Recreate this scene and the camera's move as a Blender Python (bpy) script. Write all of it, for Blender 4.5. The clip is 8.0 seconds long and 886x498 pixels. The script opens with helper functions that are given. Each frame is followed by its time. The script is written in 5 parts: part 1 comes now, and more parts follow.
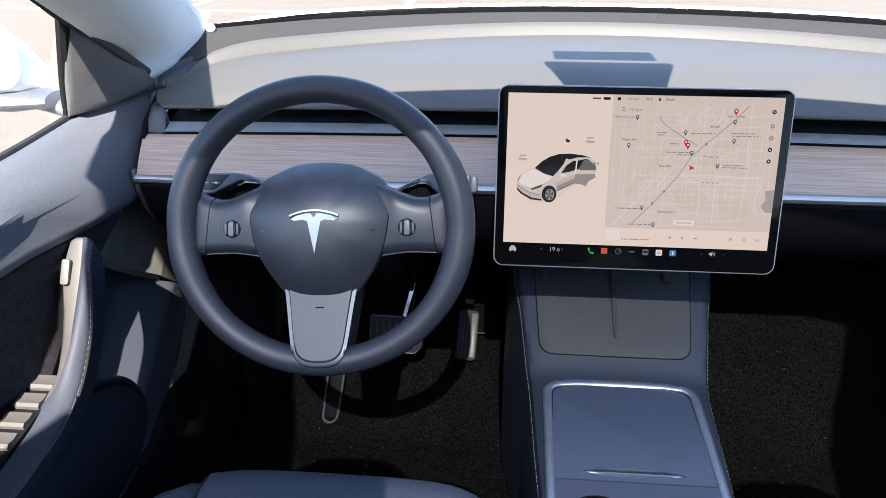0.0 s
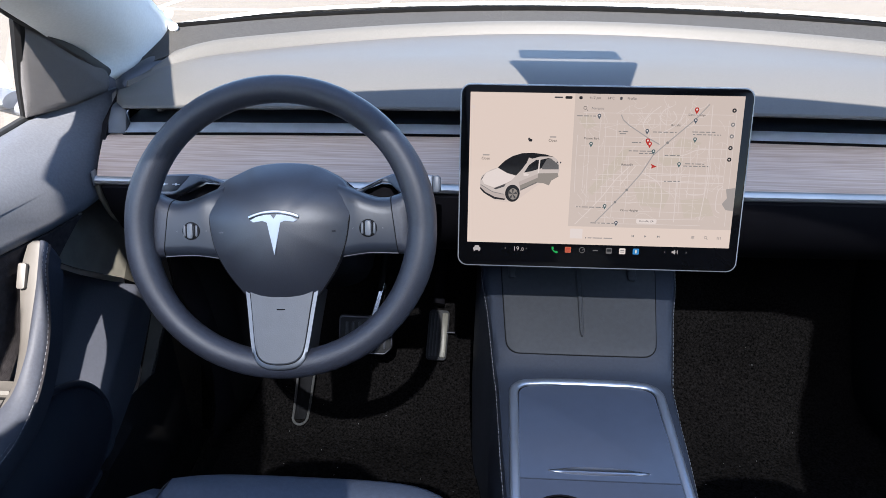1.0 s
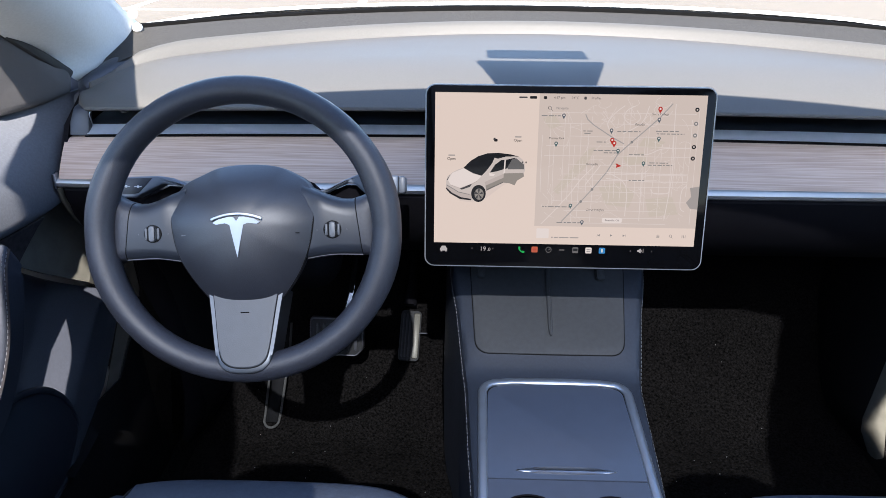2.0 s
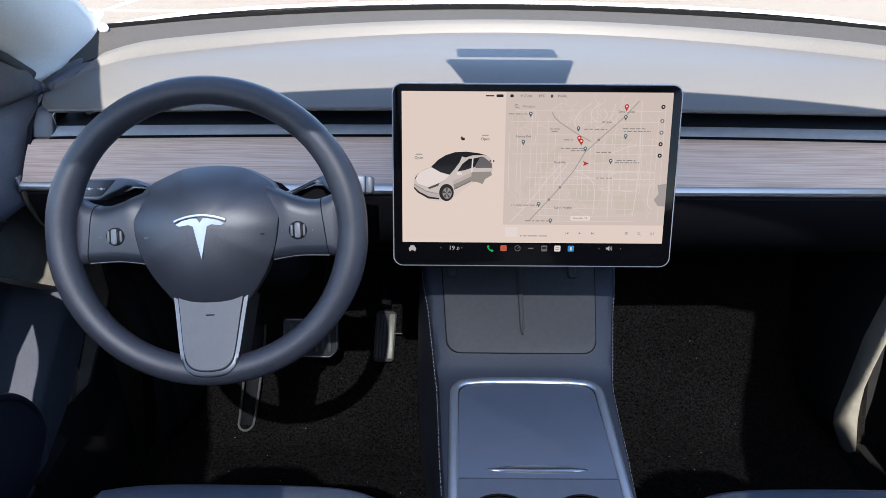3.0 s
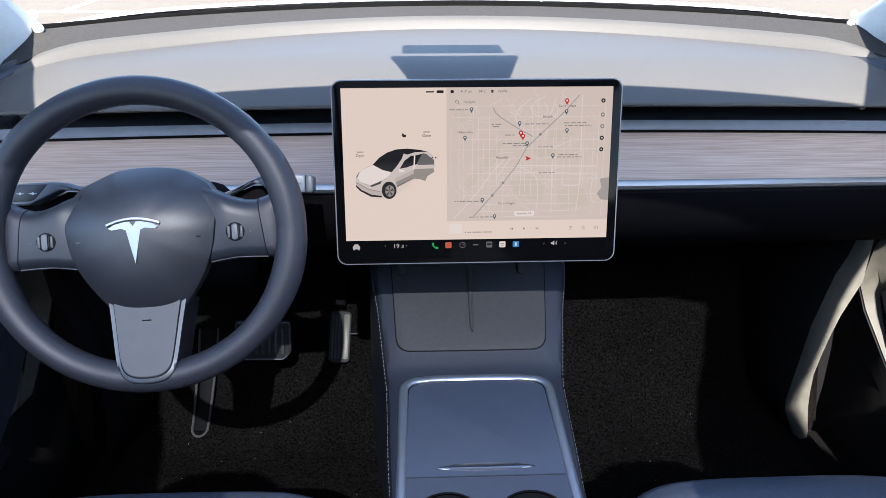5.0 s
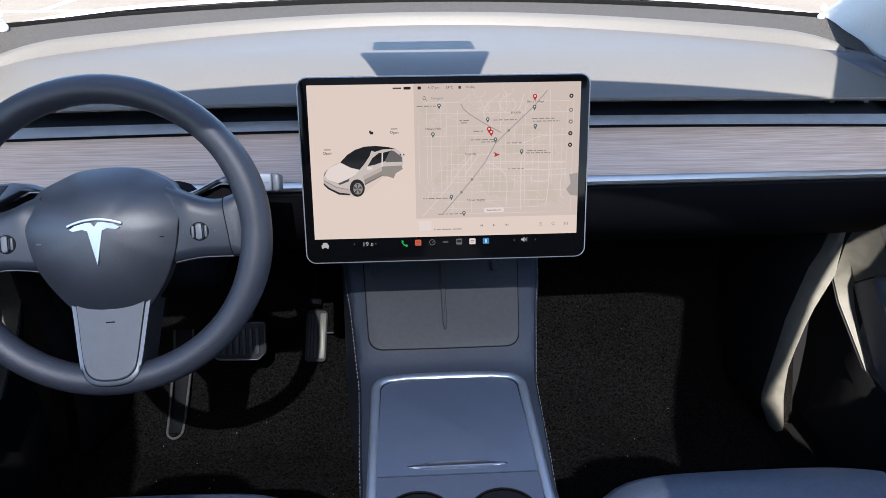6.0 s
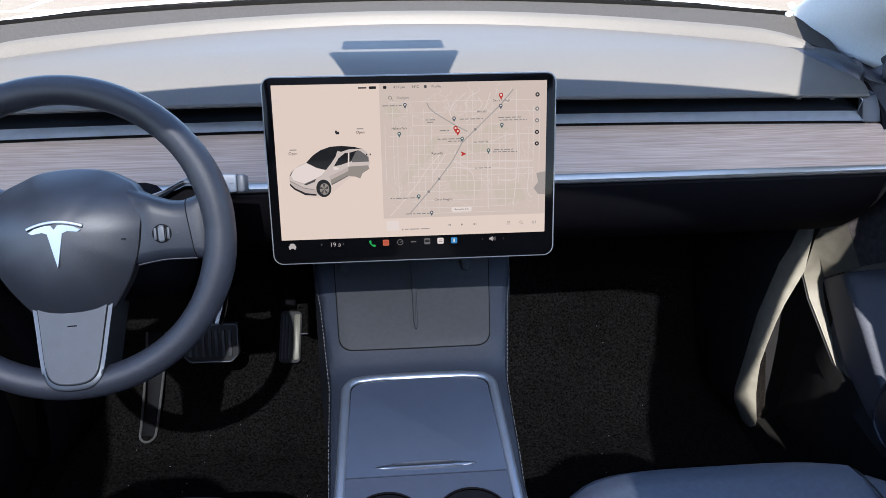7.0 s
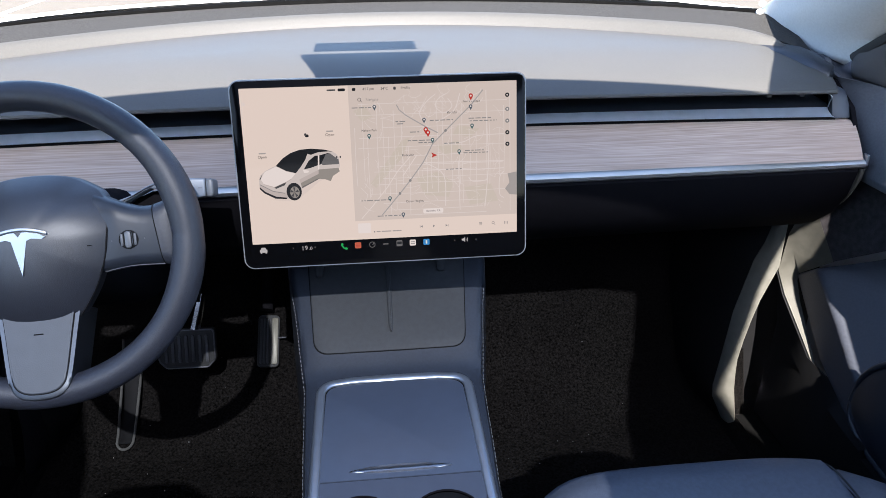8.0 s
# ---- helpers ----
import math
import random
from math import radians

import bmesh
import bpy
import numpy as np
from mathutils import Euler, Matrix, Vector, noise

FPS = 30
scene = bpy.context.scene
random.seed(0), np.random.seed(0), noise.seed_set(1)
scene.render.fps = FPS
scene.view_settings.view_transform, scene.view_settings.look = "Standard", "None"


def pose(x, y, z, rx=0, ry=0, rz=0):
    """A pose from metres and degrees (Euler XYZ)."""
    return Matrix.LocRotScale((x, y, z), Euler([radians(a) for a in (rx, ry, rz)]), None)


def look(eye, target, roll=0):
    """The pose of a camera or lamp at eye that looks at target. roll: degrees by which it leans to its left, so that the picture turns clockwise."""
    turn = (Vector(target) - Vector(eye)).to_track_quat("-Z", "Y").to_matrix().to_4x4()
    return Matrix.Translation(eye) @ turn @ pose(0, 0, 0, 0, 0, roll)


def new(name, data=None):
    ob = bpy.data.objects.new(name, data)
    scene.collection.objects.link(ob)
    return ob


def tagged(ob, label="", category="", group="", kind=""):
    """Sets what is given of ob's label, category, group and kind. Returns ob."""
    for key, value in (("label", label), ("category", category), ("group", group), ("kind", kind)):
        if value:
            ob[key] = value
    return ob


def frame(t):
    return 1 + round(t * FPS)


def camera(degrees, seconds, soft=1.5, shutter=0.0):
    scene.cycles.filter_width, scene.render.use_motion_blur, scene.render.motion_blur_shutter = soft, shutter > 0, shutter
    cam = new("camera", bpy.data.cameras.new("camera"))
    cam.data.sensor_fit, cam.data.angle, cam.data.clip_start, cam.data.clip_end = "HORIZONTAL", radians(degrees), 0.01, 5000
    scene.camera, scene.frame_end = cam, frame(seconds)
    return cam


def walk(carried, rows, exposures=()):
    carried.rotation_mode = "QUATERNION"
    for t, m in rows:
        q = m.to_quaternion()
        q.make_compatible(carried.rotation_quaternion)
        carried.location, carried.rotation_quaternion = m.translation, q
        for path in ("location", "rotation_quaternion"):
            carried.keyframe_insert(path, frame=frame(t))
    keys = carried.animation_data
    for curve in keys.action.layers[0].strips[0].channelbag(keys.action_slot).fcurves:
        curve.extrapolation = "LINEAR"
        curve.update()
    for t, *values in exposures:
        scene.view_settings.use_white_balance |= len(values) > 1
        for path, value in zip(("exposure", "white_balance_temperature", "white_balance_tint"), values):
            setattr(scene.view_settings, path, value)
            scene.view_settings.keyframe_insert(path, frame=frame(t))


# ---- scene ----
cam = camera(60.9, 8.0, soft=0.82)
PATH = [
    (0, (-0.171, 0.079, 1.234), (-0.318, 1.887, 0.392), 0.1),
    (0.5, (-0.161, 0.083, 1.233), (-0.281, 1.893, 0.39), 0.2),
    (1, (-0.15, 0.085, 1.234), (-0.246, 1.895, 0.389), 0.3),
    (1.5, (-0.142, 0.087, 1.234), (-0.21, 1.899, 0.389), 0.4),
    (3, (-0.113, 0.092, 1.232), (-0.116, 1.905, 0.387), 0.4),
    (3.5, (-0.104, 0.096, 1.23), (-0.086, 1.908, 0.385), 0.2),
    (4, (-0.094, 0.098, 1.229), (-0.058, 1.909, 0.382), 0.2),
    (4.5, (-0.088, 0.097, 1.229), (-0.032, 1.908, 0.382), 0.2),
    (6, (-0.057, 0.102, 1.226), (0.049, 1.907, 0.371), -0.1),
    (6.5, (-0.046, 0.103, 1.226), (0.079, 1.906, 0.369), -0.1),
    (7, (-0.035, 0.103, 1.226), (0.109, 1.904, 0.368), -0.1),
    (7.5, (-0.027, 0.103, 1.227), (0.133, 1.903, 0.37), -0.3),
    (8, (-0.016, 0.104, 1.226), (0.161, 1.903, 0.369), -0.5),
]
walk(cam, [(t, look(eye, target, roll)) for t, eye, target, roll in PATH],
     exposures=((0.0, 2.4, 6300, 13), (8.0, 2.4, 6300, 13)))

# ---------------------------------------------------------------- light
SUN_WAY = Vector((-0.042, 1.0, -0.905)).normalized()
world = bpy.data.worlds.new("world")
scene.world = world
world.use_nodes = True
sky = world.node_tree.nodes.new("ShaderNodeTexSky")
sky.sky_type, sky.sun_disc = "NISHITA", False
sky.ozone_density = 2.5
sky.sun_elevation = math.asin(-SUN_WAY.z)
sky.sun_rotation = math.atan2(-SUN_WAY.x, -SUN_WAY.y)
background = world.node_tree.nodes["Background"]
background.inputs["Strength"].default_value = 0.15
world.node_tree.links.new(sky.outputs[0], background.inputs["Color"])
sun = new("sun", bpy.data.lights.new("sun", "SUN"))
sun.data.energy, sun.data.angle, sun.data.color = 5.0, radians(0.5), (1.0, 0.94, 0.85)
sun.matrix_world = look((0, -3, 4), Vector((0, -3, 4)) + SUN_WAY)


# ---------------------------------------------------------------- materials
def mat(name, base, rough=0.5, metal=0.0, var=0.15, scale=60.0, bump=0.0, bump_scale=400.0, stain=0.1, spec=0.5, stretch=(1, 1, 1), tint=None):
    m = bpy.data.materials.new(name)
    m.use_nodes = True
    n, l = m.node_tree.nodes, m.node_tree.links
    b = n["Principled BSDF"]
    co = n.new("ShaderNodeTexCoord")
    mp = n.new("ShaderNodeMapping")
    mp.inputs["Scale"].default_value = stretch
    l.new(co.outputs["Object"], mp.inputs["Vector"])
    fine, wide = n.new("ShaderNodeTexNoise"), n.new("ShaderNodeTexNoise")
    fine.inputs["Scale"].default_value, fine.inputs["Detail"].default_value = scale, 4
    wide.inputs["Scale"].default_value, wide.inputs["Detail"].default_value = 6.0, 3
    l.new(mp.outputs[0], fine.inputs["Vector"])
    l.new(co.outputs["Object"], wide.inputs["Vector"])
    ramp = n.new("ShaderNodeValToRGB")
    tint = tint or base
    ramp.color_ramp.elements[0].position, ramp.color_ramp.elements[1].position = 0.3, 0.7
    ramp.color_ramp.elements[0].color = (*[c * (1 - var) for c in base], 1)
    ramp.color_ramp.elements[1].color = (*[min(1, c * (1 + var)) for c in tint], 1)
    l.new(fine.outputs["Fac"], ramp.inputs["Fac"])
    mul = n.new("ShaderNodeMixRGB")
    mul.blend_type, mul.inputs["Fac"].default_value = "MULTIPLY", stain
    l.new(ramp.outputs[0], mul.inputs["Color1"])
    l.new(wide.outputs["Fac"], mul.inputs["Color2"])
    l.new(mul.outputs[0], b.inputs["Base Color"])
    rr = n.new("ShaderNodeMapRange")
    rr.inputs["To Min"].default_value, rr.inputs["To Max"].default_value = max(0.02, rough - 0.07), min(1, rough + 0.07)
    l.new(wide.outputs["Fac"], rr.inputs["Value"])
    l.new(rr.outputs[0], b.inputs["Roughness"])
    b.inputs["Metallic"].default_value = metal
    b.inputs["Specular IOR Level"].default_value = spec
    if bump:
        tex, bp = n.new("ShaderNodeTexNoise"), n.new("ShaderNodeBump")
        tex.inputs["Scale"].default_value, tex.inputs["Detail"].default_value = bump_scale, 3
        l.new(mp.outputs[0], tex.inputs["Vector"])
        bp.inputs["Strength"].default_value, bp.inputs["Distance"].default_value = bump, 0.001
        l.new(tex.outputs["Fac"], bp.inputs["Height"])
        l.new(bp.outputs[0], b.inputs["Normal"])
    return m


def glow(name, colour, strength):
    m = bpy.data.materials.new(name)
    m.use_nodes = True
    b = m.node_tree.nodes["Principled BSDF"]
    b.inputs["Base Color"].default_value = (*[0.008 for c in colour], 1)
    b.inputs["Roughness"].default_value = 0.5
    b.inputs["Specular IOR Level"].default_value = 0.06
    b.inputs["Emission Color"].default_value = (*colour, 1)
    b.inputs["Emission Strength"].default_value = strength
    return m


def pane_mat(name, colour):
    m = bpy.data.materials.new(name)
    m.use_nodes = True
    n, l = m.node_tree.nodes, m.node_tree.links
    n.remove(n["Principled BSDF"])
    clear, gloss, mix, fres = n.new("ShaderNodeBsdfTransparent"), n.new("ShaderNodeBsdfGlossy"), n.new("ShaderNodeMixShader"), n.new("ShaderNodeLayerWeight")
    clear.inputs["Color"].default_value = (*colour, 1)
    gloss.inputs["Roughness"].default_value = 0.01
    power, gain = n.new("ShaderNodeMath"), n.new("ShaderNodeMath")
    power.operation, gain.operation = "POWER", "MULTIPLY_ADD"
    power.inputs[1].default_value, gain.inputs[1].default_value, gain.inputs[2].default_value = 5.0, 0.9, 0.04
    l.new(fres.outputs["Facing"], power.inputs[0])
    l.new(power.outputs[0], gain.inputs[0])
    l.new(gain.outputs[0], mix.inputs[0])
    l.new(clear.outputs[0], mix.inputs[1])
    l.new(gloss.outputs[0], mix.inputs[2])
    l.new(mix.outputs[0], n["Material Output"].inputs["Surface"])
    return m


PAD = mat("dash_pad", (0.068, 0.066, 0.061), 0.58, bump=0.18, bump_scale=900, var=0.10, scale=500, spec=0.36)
# Blue sky fill is mixed into the base of these near-black leathers.
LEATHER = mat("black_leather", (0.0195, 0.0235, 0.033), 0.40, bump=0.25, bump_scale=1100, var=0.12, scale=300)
ARMSKIN = mat("armrest_leather", (0.030, 0.034, 0.046), 0.62, bump=0.25, bump_scale=1100, var=0.12, scale=300, spec=0.35)
RIM = mat("wheel_leather", (0.0225, 0.0245, 0.0335), 0.46, bump=0.3, bump_scale=1300, var=0.12, scale=300)
# Deep cabin shade is put into this base, far below the plastic's own tone.
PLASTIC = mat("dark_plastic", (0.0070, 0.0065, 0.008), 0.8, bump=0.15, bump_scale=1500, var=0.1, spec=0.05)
# Base lifted to carry the sun, and tinted with the blue of sky fill.
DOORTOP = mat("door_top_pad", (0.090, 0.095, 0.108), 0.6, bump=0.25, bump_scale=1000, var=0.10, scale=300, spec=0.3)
# Base lowered for the shade below the armrest, with sky blue mixed in.
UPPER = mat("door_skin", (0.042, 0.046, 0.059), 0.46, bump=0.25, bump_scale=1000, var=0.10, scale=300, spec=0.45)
# Lighter copies of that plastic for its sunlit edges; flange toned down.
KICK = mat("sunlit_plastic", (0.116, 0.112, 0.095), 0.6, bump=0.2, bump_scale=1200, var=0.12, spec=0.25)
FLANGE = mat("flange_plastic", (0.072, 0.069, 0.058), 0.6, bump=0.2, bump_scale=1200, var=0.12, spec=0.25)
DARK = mat("black_plastic", (0.005, 0.005, 0.0055), 0.7, bump=0.15, bump_scale=900, spec=0.15)
FRIT = mat("black_frit", (0.004, 0.004, 0.004), 0.95, spec=0.03)
HOUSING = mat("housing_grey", (0.28, 0.285, 0.295), 0.42, metal=0.3, var=0.05)
SUEDE = mat("black_suede", (0.032, 0.029, 0.031), 0.95, bump=0.5, bump_scale=700, var=0.3, scale=120, spec=0.15)
CARPET = mat("carpet", (0.0096, 0.0085, 0.0080), 1.0, bump=1.0, bump_scale=500, var=0.95, scale=260, spec=0.05, stain=0.8)
BAND = mat("vent_band", (0.56, 0.62, 0.70), 0.34, metal=0.6, var=0.05)
STRIP = mat("brushed_strip", (0.50, 0.475, 0.43), 0.38, metal=0.85, var=0.04)
FRAMEMETAL = mat("frame_metal", (0.33, 0.37, 0.43), 0.36, metal=0.8, var=0.04)
SATIN = mat("satin_aluminium", (0.39, 0.415, 0.455), 0.36, metal=1.0, var=0.04)
CHROME = mat("chrome", (0.8, 0.8, 0.8), 0.25, metal=1.0, var=0.03)
GREYPANEL = mat("grey_panel", (0.075, 0.08, 0.09), 0.45, var=0.06, bump=0.1, bump_scale=900)
RIBGREY = mat("worn_rubber", (0.040, 0.041, 0.046), 0.55, var=0.1, bump=0.1, bump_scale=900)
GRILLE = mat("defroster_cloth", (0.034, 0.033, 0.031), 0.95, var=0.4, scale=420, bump=0.6, bump_scale=600, spec=0.2)
# Darkened from the vent band's tone to stand for shade at the ends.
SLOTEND = mat("slot_end_satin", (0.036, 0.043, 0.057), 0.45, bump=0.1, bump_scale=1000, var=0.06, spec=0.45)
WEAVE = mat("grille_cloth", (0.102, 0.098, 0.099), 0.95, var=0.5, scale=1000, bump=0.35, bump_scale=1400, spec=0.15)
HEADLINER = mat("headliner", (0.52, 0.54, 0.54), 0.95, var=0.05, scale=300, bump=0.05, bump_scale=700, spec=0.2)
RUBBER = mat("black_rubber", (0.018, 0.018, 0.018), 0.7, bump=0.2, bump_scale=500)
# Lid and seat bases are bluish to carry the sky's reflection.
LIDMAT = mat("satin_lid", (0.050, 0.062, 0.090), 0.33, var=0.04, bump=0.05, bump_scale=900)
SEATSKIN = mat("seat_leather", (0.080, 0.091, 0.115), 0.40, bump=0.2, bump_scale=900, var=0.12, scale=200)
RUBBERPAD = mat("charging_mat", (0.028, 0.030, 0.033), 0.7, var=0.10, scale=150, bump=0.2, bump_scale=900)
DOORTHREAD = mat("pale_thread", (0.11, 0.115, 0.13), 0.8)
THREAD = mat("thread", (0.125, 0.13, 0.14), 0.8)
WHITEPAINT = mat("white_paint", (0.8, 0.8, 0.8), 0.2, var=0.02)
BLACKGLASS = mat("black_glass", (0.003, 0.003, 0.0035), 0.08, var=0.05, spec=0.10)
GLYPH = mat("white_print", (0.7, 0.7, 0.7), 0.6)
FOOTGREY = mat("mid_grey_plastic", (0.10, 0.105, 0.115), 0.4, var=0.08)
# Sunlight on the handle's top, button and switches is put into this grey.
PALE = mat("sunlit_grey_plastic", (0.068, 0.063, 0.058), 0.5, var=0.05)
GROUND = mat("pale_asphalt", (0.158, 0.130, 0.097), 0.9, var=0.12, scale=40, bump=0.2, bump_scale=60, stain=0.3)
LINE = mat("road_paint", (0.75, 0.75, 0.73), 0.8, var=0.15, scale=8)
DIMSTEEL = mat("dull_metal", (0.10, 0.10, 0.11), 0.45, metal=0.9, var=0.08)
STEEL = mat("pedal_steel", (0.105, 0.098, 0.076), 0.45, metal=0.35, var=0.1)
PRIVACY = pane_mat("privacy_glass", (0.12, 0.125, 0.13))
CLEAR = pane_mat("clear_glass", (0.93, 0.95, 0.94))
TINTED = pane_mat("tinted_roof_glass", (0.150, 0.165, 0.190))


def wood_mat():
    m = mat("open_pore_wood", (0.45, 0.318, 0.242), 0.6, var=0.13, scale=40, stretch=(0.25, 15, 15), bump=0.10, bump_scale=40, tint=(0.53, 0.405, 0.325), stain=0.15, spec=0.12)
    return m


WOOD = wood_mat()


# ---------------------------------------------------------------- building helpers
def thing(name, label, category, at=(0, 0, 0), group="", kind=""):
    ob = new(name)
    ob.empty_display_size = 0.05
    ob.matrix_basis = Matrix.Translation(at)
    return tagged(ob, label, category, group, kind)


def part(name, bm, material, parent=None, label="", smooth=40):
    me = bpy.data.meshes.new(name)
    bmesh.ops.recalc_face_normals(bm, faces=bm.faces)
    bm.to_mesh(me)
    bm.free()
    me.materials.append(material)
    me.polygons.foreach_set("use_smooth", [smooth > 0] * len(me.polygons))
    if smooth:
        me.set_sharp_from_angle(angle=radians(smooth))
    ob = new(name, me)
    if parent is not None:
        ob.parent = parent
        if parent.type == "EMPTY":
            ob.matrix_parent_inverse = parent.matrix_basis.inverted()
    if label:
        ob["label"] = label
    return ob


def structure(name, bm, material, label, category, smooth=40):
    return tagged(part(name, bm, material, None, "", smooth), label, category, "", "structure")


def skin(rows, closed=False, thick=0.0):
    """A sheet through rows of points, all rows of one length."""
    bm = bmesh.new()
    vs = [[bm.verts.new(p) for p in row] for row in rows]
    for a, b in zip(vs, vs[1:]):
        n = len(a)
        for i in range(n if closed else n - 1):
            j = (i + 1) % n
            bm.faces.new((a[i], a[j], b[j], b[i]))
    if thick:
        bmesh.ops.recalc_face_normals(bm, faces=bm.faces)
        bmesh.ops.solidify(bm, geom=bm.faces[:], thickness=thick)
    return bm


def capped(rows):
    bm = skin(rows, closed=True)
    bm.verts.ensure_lookup_table()
    n = len(rows[0])
    bm.faces.new(bm.verts[:n])
    bm.faces.new(bm.verts[len(bm.verts) - n:])
    return bm


def spline(points, steps=6, closed=False):
    """A smooth line through the points."""
    pts = [Vector(p) for p in points]
    n, out = len(pts), []
    for i in range(n if closed else n - 1):
        if closed:
            p0, p1, p2, p3 = (pts[(i + k) % n] for k in (-1, 0, 1, 2))
        else:
            p0, p1, p2, p3 = (pts[min(max(i + k, 0), n - 1)] for k in (-1, 0, 1, 2))
        for k in range(steps):
            t = k / steps
            out.append(0.5 * (2 * p1 + (p2 - p0) * t + (2 * p0 - 5 * p1 + 4 * p2 - p3) * t * t + (3 * p1 - p0 - 3 * p2 + p3) * t ** 3))
    if not closed:
        out.append(pts[-1])
    return out


def tube(path, rx, ry=None, sides=12, closed=False, up=(0, 0, 1)):
    """A tube of elliptic section along a path; rx lies across, ry along up. Radii may be functions of 0..1."""
    ry = rx if ry is None else ry
    pts = [Vector(p) for p in path]
    n, rows = len(pts), []
    for i, p in enumerate(pts):
        a = pts[(i - 1) % n] if closed or i else p
        b = pts[(i + 1) % n] if closed or i < n - 1 else p
        d = (b - a).normalized()
        u = Vector(up)
        side = d.cross(u).normalized()
        u = side.cross(d)
        f = i / max(1, n - 1)
        x, y = (r(f) if callable(r) else r for r in (rx, ry))
        rows.append([p + side * x * math.cos(k * math.tau / sides) + u * y * math.sin(k * math.tau / sides) for k in range(sides)])
    if closed:
        return skin(rows + [rows[0]], closed=True)
    return capped(rows)


def slab(outline, m, low, high, bevel=0.0, segs=2):
    """An outline in the plane of m, from height low to high along its normal, with rounded front edges."""
    bm = bmesh.new()
    vs = [bm.verts.new((p[0], p[1], low)) for p in outline]
    f = bm.faces.new(vs)
    ext = bmesh.ops.extrude_face_region(bm, geom=[f])
    top = [g for g in ext["geom"] if isinstance(g, bmesh.types.BMFace)]
    for v in {v for face in top for v in face.verts}:
        v.co.z = high
    if bevel:
        edges = [e for face in top for e in face.edges]
        bmesh.ops.bevel(bm, geom=edges, offset=bevel, segments=segs, affect="EDGES", profile=0.5)
    bm.transform(m)
    return bm


def rrect(w, h, r, cx=0, cy=0, n=6):
    out = []
    for sx, sy, a0 in ((1, 1, 0), (-1, 1, 90), (-1, -1, 180), (1, -1, 270)):
        for k in range(n + 1):
            a = radians(a0 + 90 * k / n)
            out.append((cx + sx * (w / 2 - r) + r * math.cos(a), cy + sy * (h / 2 - r) + r * math.sin(a)))
    return out


def disc(r, cx=0, cy=0, n=24, ry=None):
    ry = ry or r
    return [(cx + r * math.cos(k * math.tau / n), cy + ry * math.sin(k * math.tau / n)) for k in range(n)]


def box(x0, x1, y0, y1, z0, z1, bevel=0.0):
    bm = bmesh.new()
    bmesh.ops.create_cube(bm, size=1)
    for v in bm.verts:
        v.co = ((x0 + x1) / 2 + v.co.x * (x1 - x0), (y0 + y1) / 2 + v.co.y * (y1 - y0), (z0 + z1) / 2 + v.co.z * (z1 - z0))
    if bevel:
        bmesh.ops.bevel(bm, geom=bm.edges[:], offset=bevel, segments=3, affect="EDGES", profile=0.5)
    return bm


def plane_at(origin, x, y):
    """The pose whose x and y lie along the given ways."""
    x, y = Vector(x).normalized(), Vector(y).normalized()
    z = x.cross(y).normalized()
    y = z.cross(x)
    return Matrix(((x.x, y.x, z.x, origin[0]), (x.y, y.y, z.y, origin[1]), (x.z, y.z, z.z, origin[2]), (0, 0, 0, 1)))


def stitches(path, length=0.004, gap=0.0025, r=0.0006):
    """Dashes of thread along a path, in one mesh."""
    bm = bmesh.new()
    pts = [Vector(p) for p in path]
    carry = 0.0
    for a, b in zip(pts, pts[1:]):
        d = b - a
        size, d = d.length, d.normalized()
        side = d.cross(Vector((0, 0, 1))).normalized()
        if side.length < 0.5:
            side = Vector((1, 0, 0))
        up = side.cross(d)
        s = carry
        while s + length < size:
            p, q = a + d * s, a + d * (s + length)
            ring = [[bm.verts.new(o + side * r * cx + up * r * cy) for cx, cy in ((1, 1), (-1, 1), (-1, -1), (1, -1))] for o in (p, q)]
            for i in range(4):
                bm.faces.new((ring[0][i], ring[0][(i + 1) % 4], ring[1][(i + 1) % 4], ring[1][i]))
            bm.faces.new(ring[0])
            bm.faces.new(ring[1])
            s += length + gap
        carry = max(0.0, s - size)
    return bm


def lerp(table, x):
    """Straight lines between the rows (x, value) of a table."""
    if x <= table[0][0]:
        return table[0][1]
    for (x0, v0), (x1, v1) in zip(table, table[1:]):
        if x <= x1:
            return v0 + (v1 - v0) * (x - x0) / (x1 - x0)
    return table[-1][1]


# ---------------------------------------------------------------- outside
structure("ground", skin([[(-400, -400, 0), (400, -400, 0)], [(-400, 400, 0), (400, 400, 0)]]), GROUND, "sunlit pale asphalt of a parking lot around the car", "ground")
for y, x0, x1 in ((9.3, -9.0, -1.6), (11.8, -12.0, 12.0)):
    structure("road_marking", box(x0, x1, y, y + 0.12, -0.01, 0.004), LINE, "white painted parking bay line on pale asphalt", "road marking")
for x in (-4.2, -1.5):
    structure("road_marking", box(x, x + 0.1, 9.4, 14, -0.01, 0.004), LINE, "white painted parking bay line on pale asphalt", "road marking")

# ---------------------------------------------------------------- car shell
FLOOR = [(-1.6, 0.325), (1.16, 0.325), (1.20, 0.325), (1.29, 0.372), (1.40, 0.525), (1.49, 0.72), (1.62, 0.86)]
rows = []
for y, z in FLOOR:
    up = (0.002 if y < 1.21 else min(0.24, 0.80 - z)) if z < 0.75 else 0.03
    side = [(0.615, 0.0), (0.630, 0.02), (0.645, up * 0.42), (0.66, up)]
    top = [(-x, y, z + h) for x, h in reversed(side)] + [(-0.58 + 1.16 * i / 8, y, z) for i in range(9)] + [(x, y, z + h) for x, h in side]
    rows.append(top + [(0.71, y, z - 0.04), (-0.71, y, z - 0.04)])
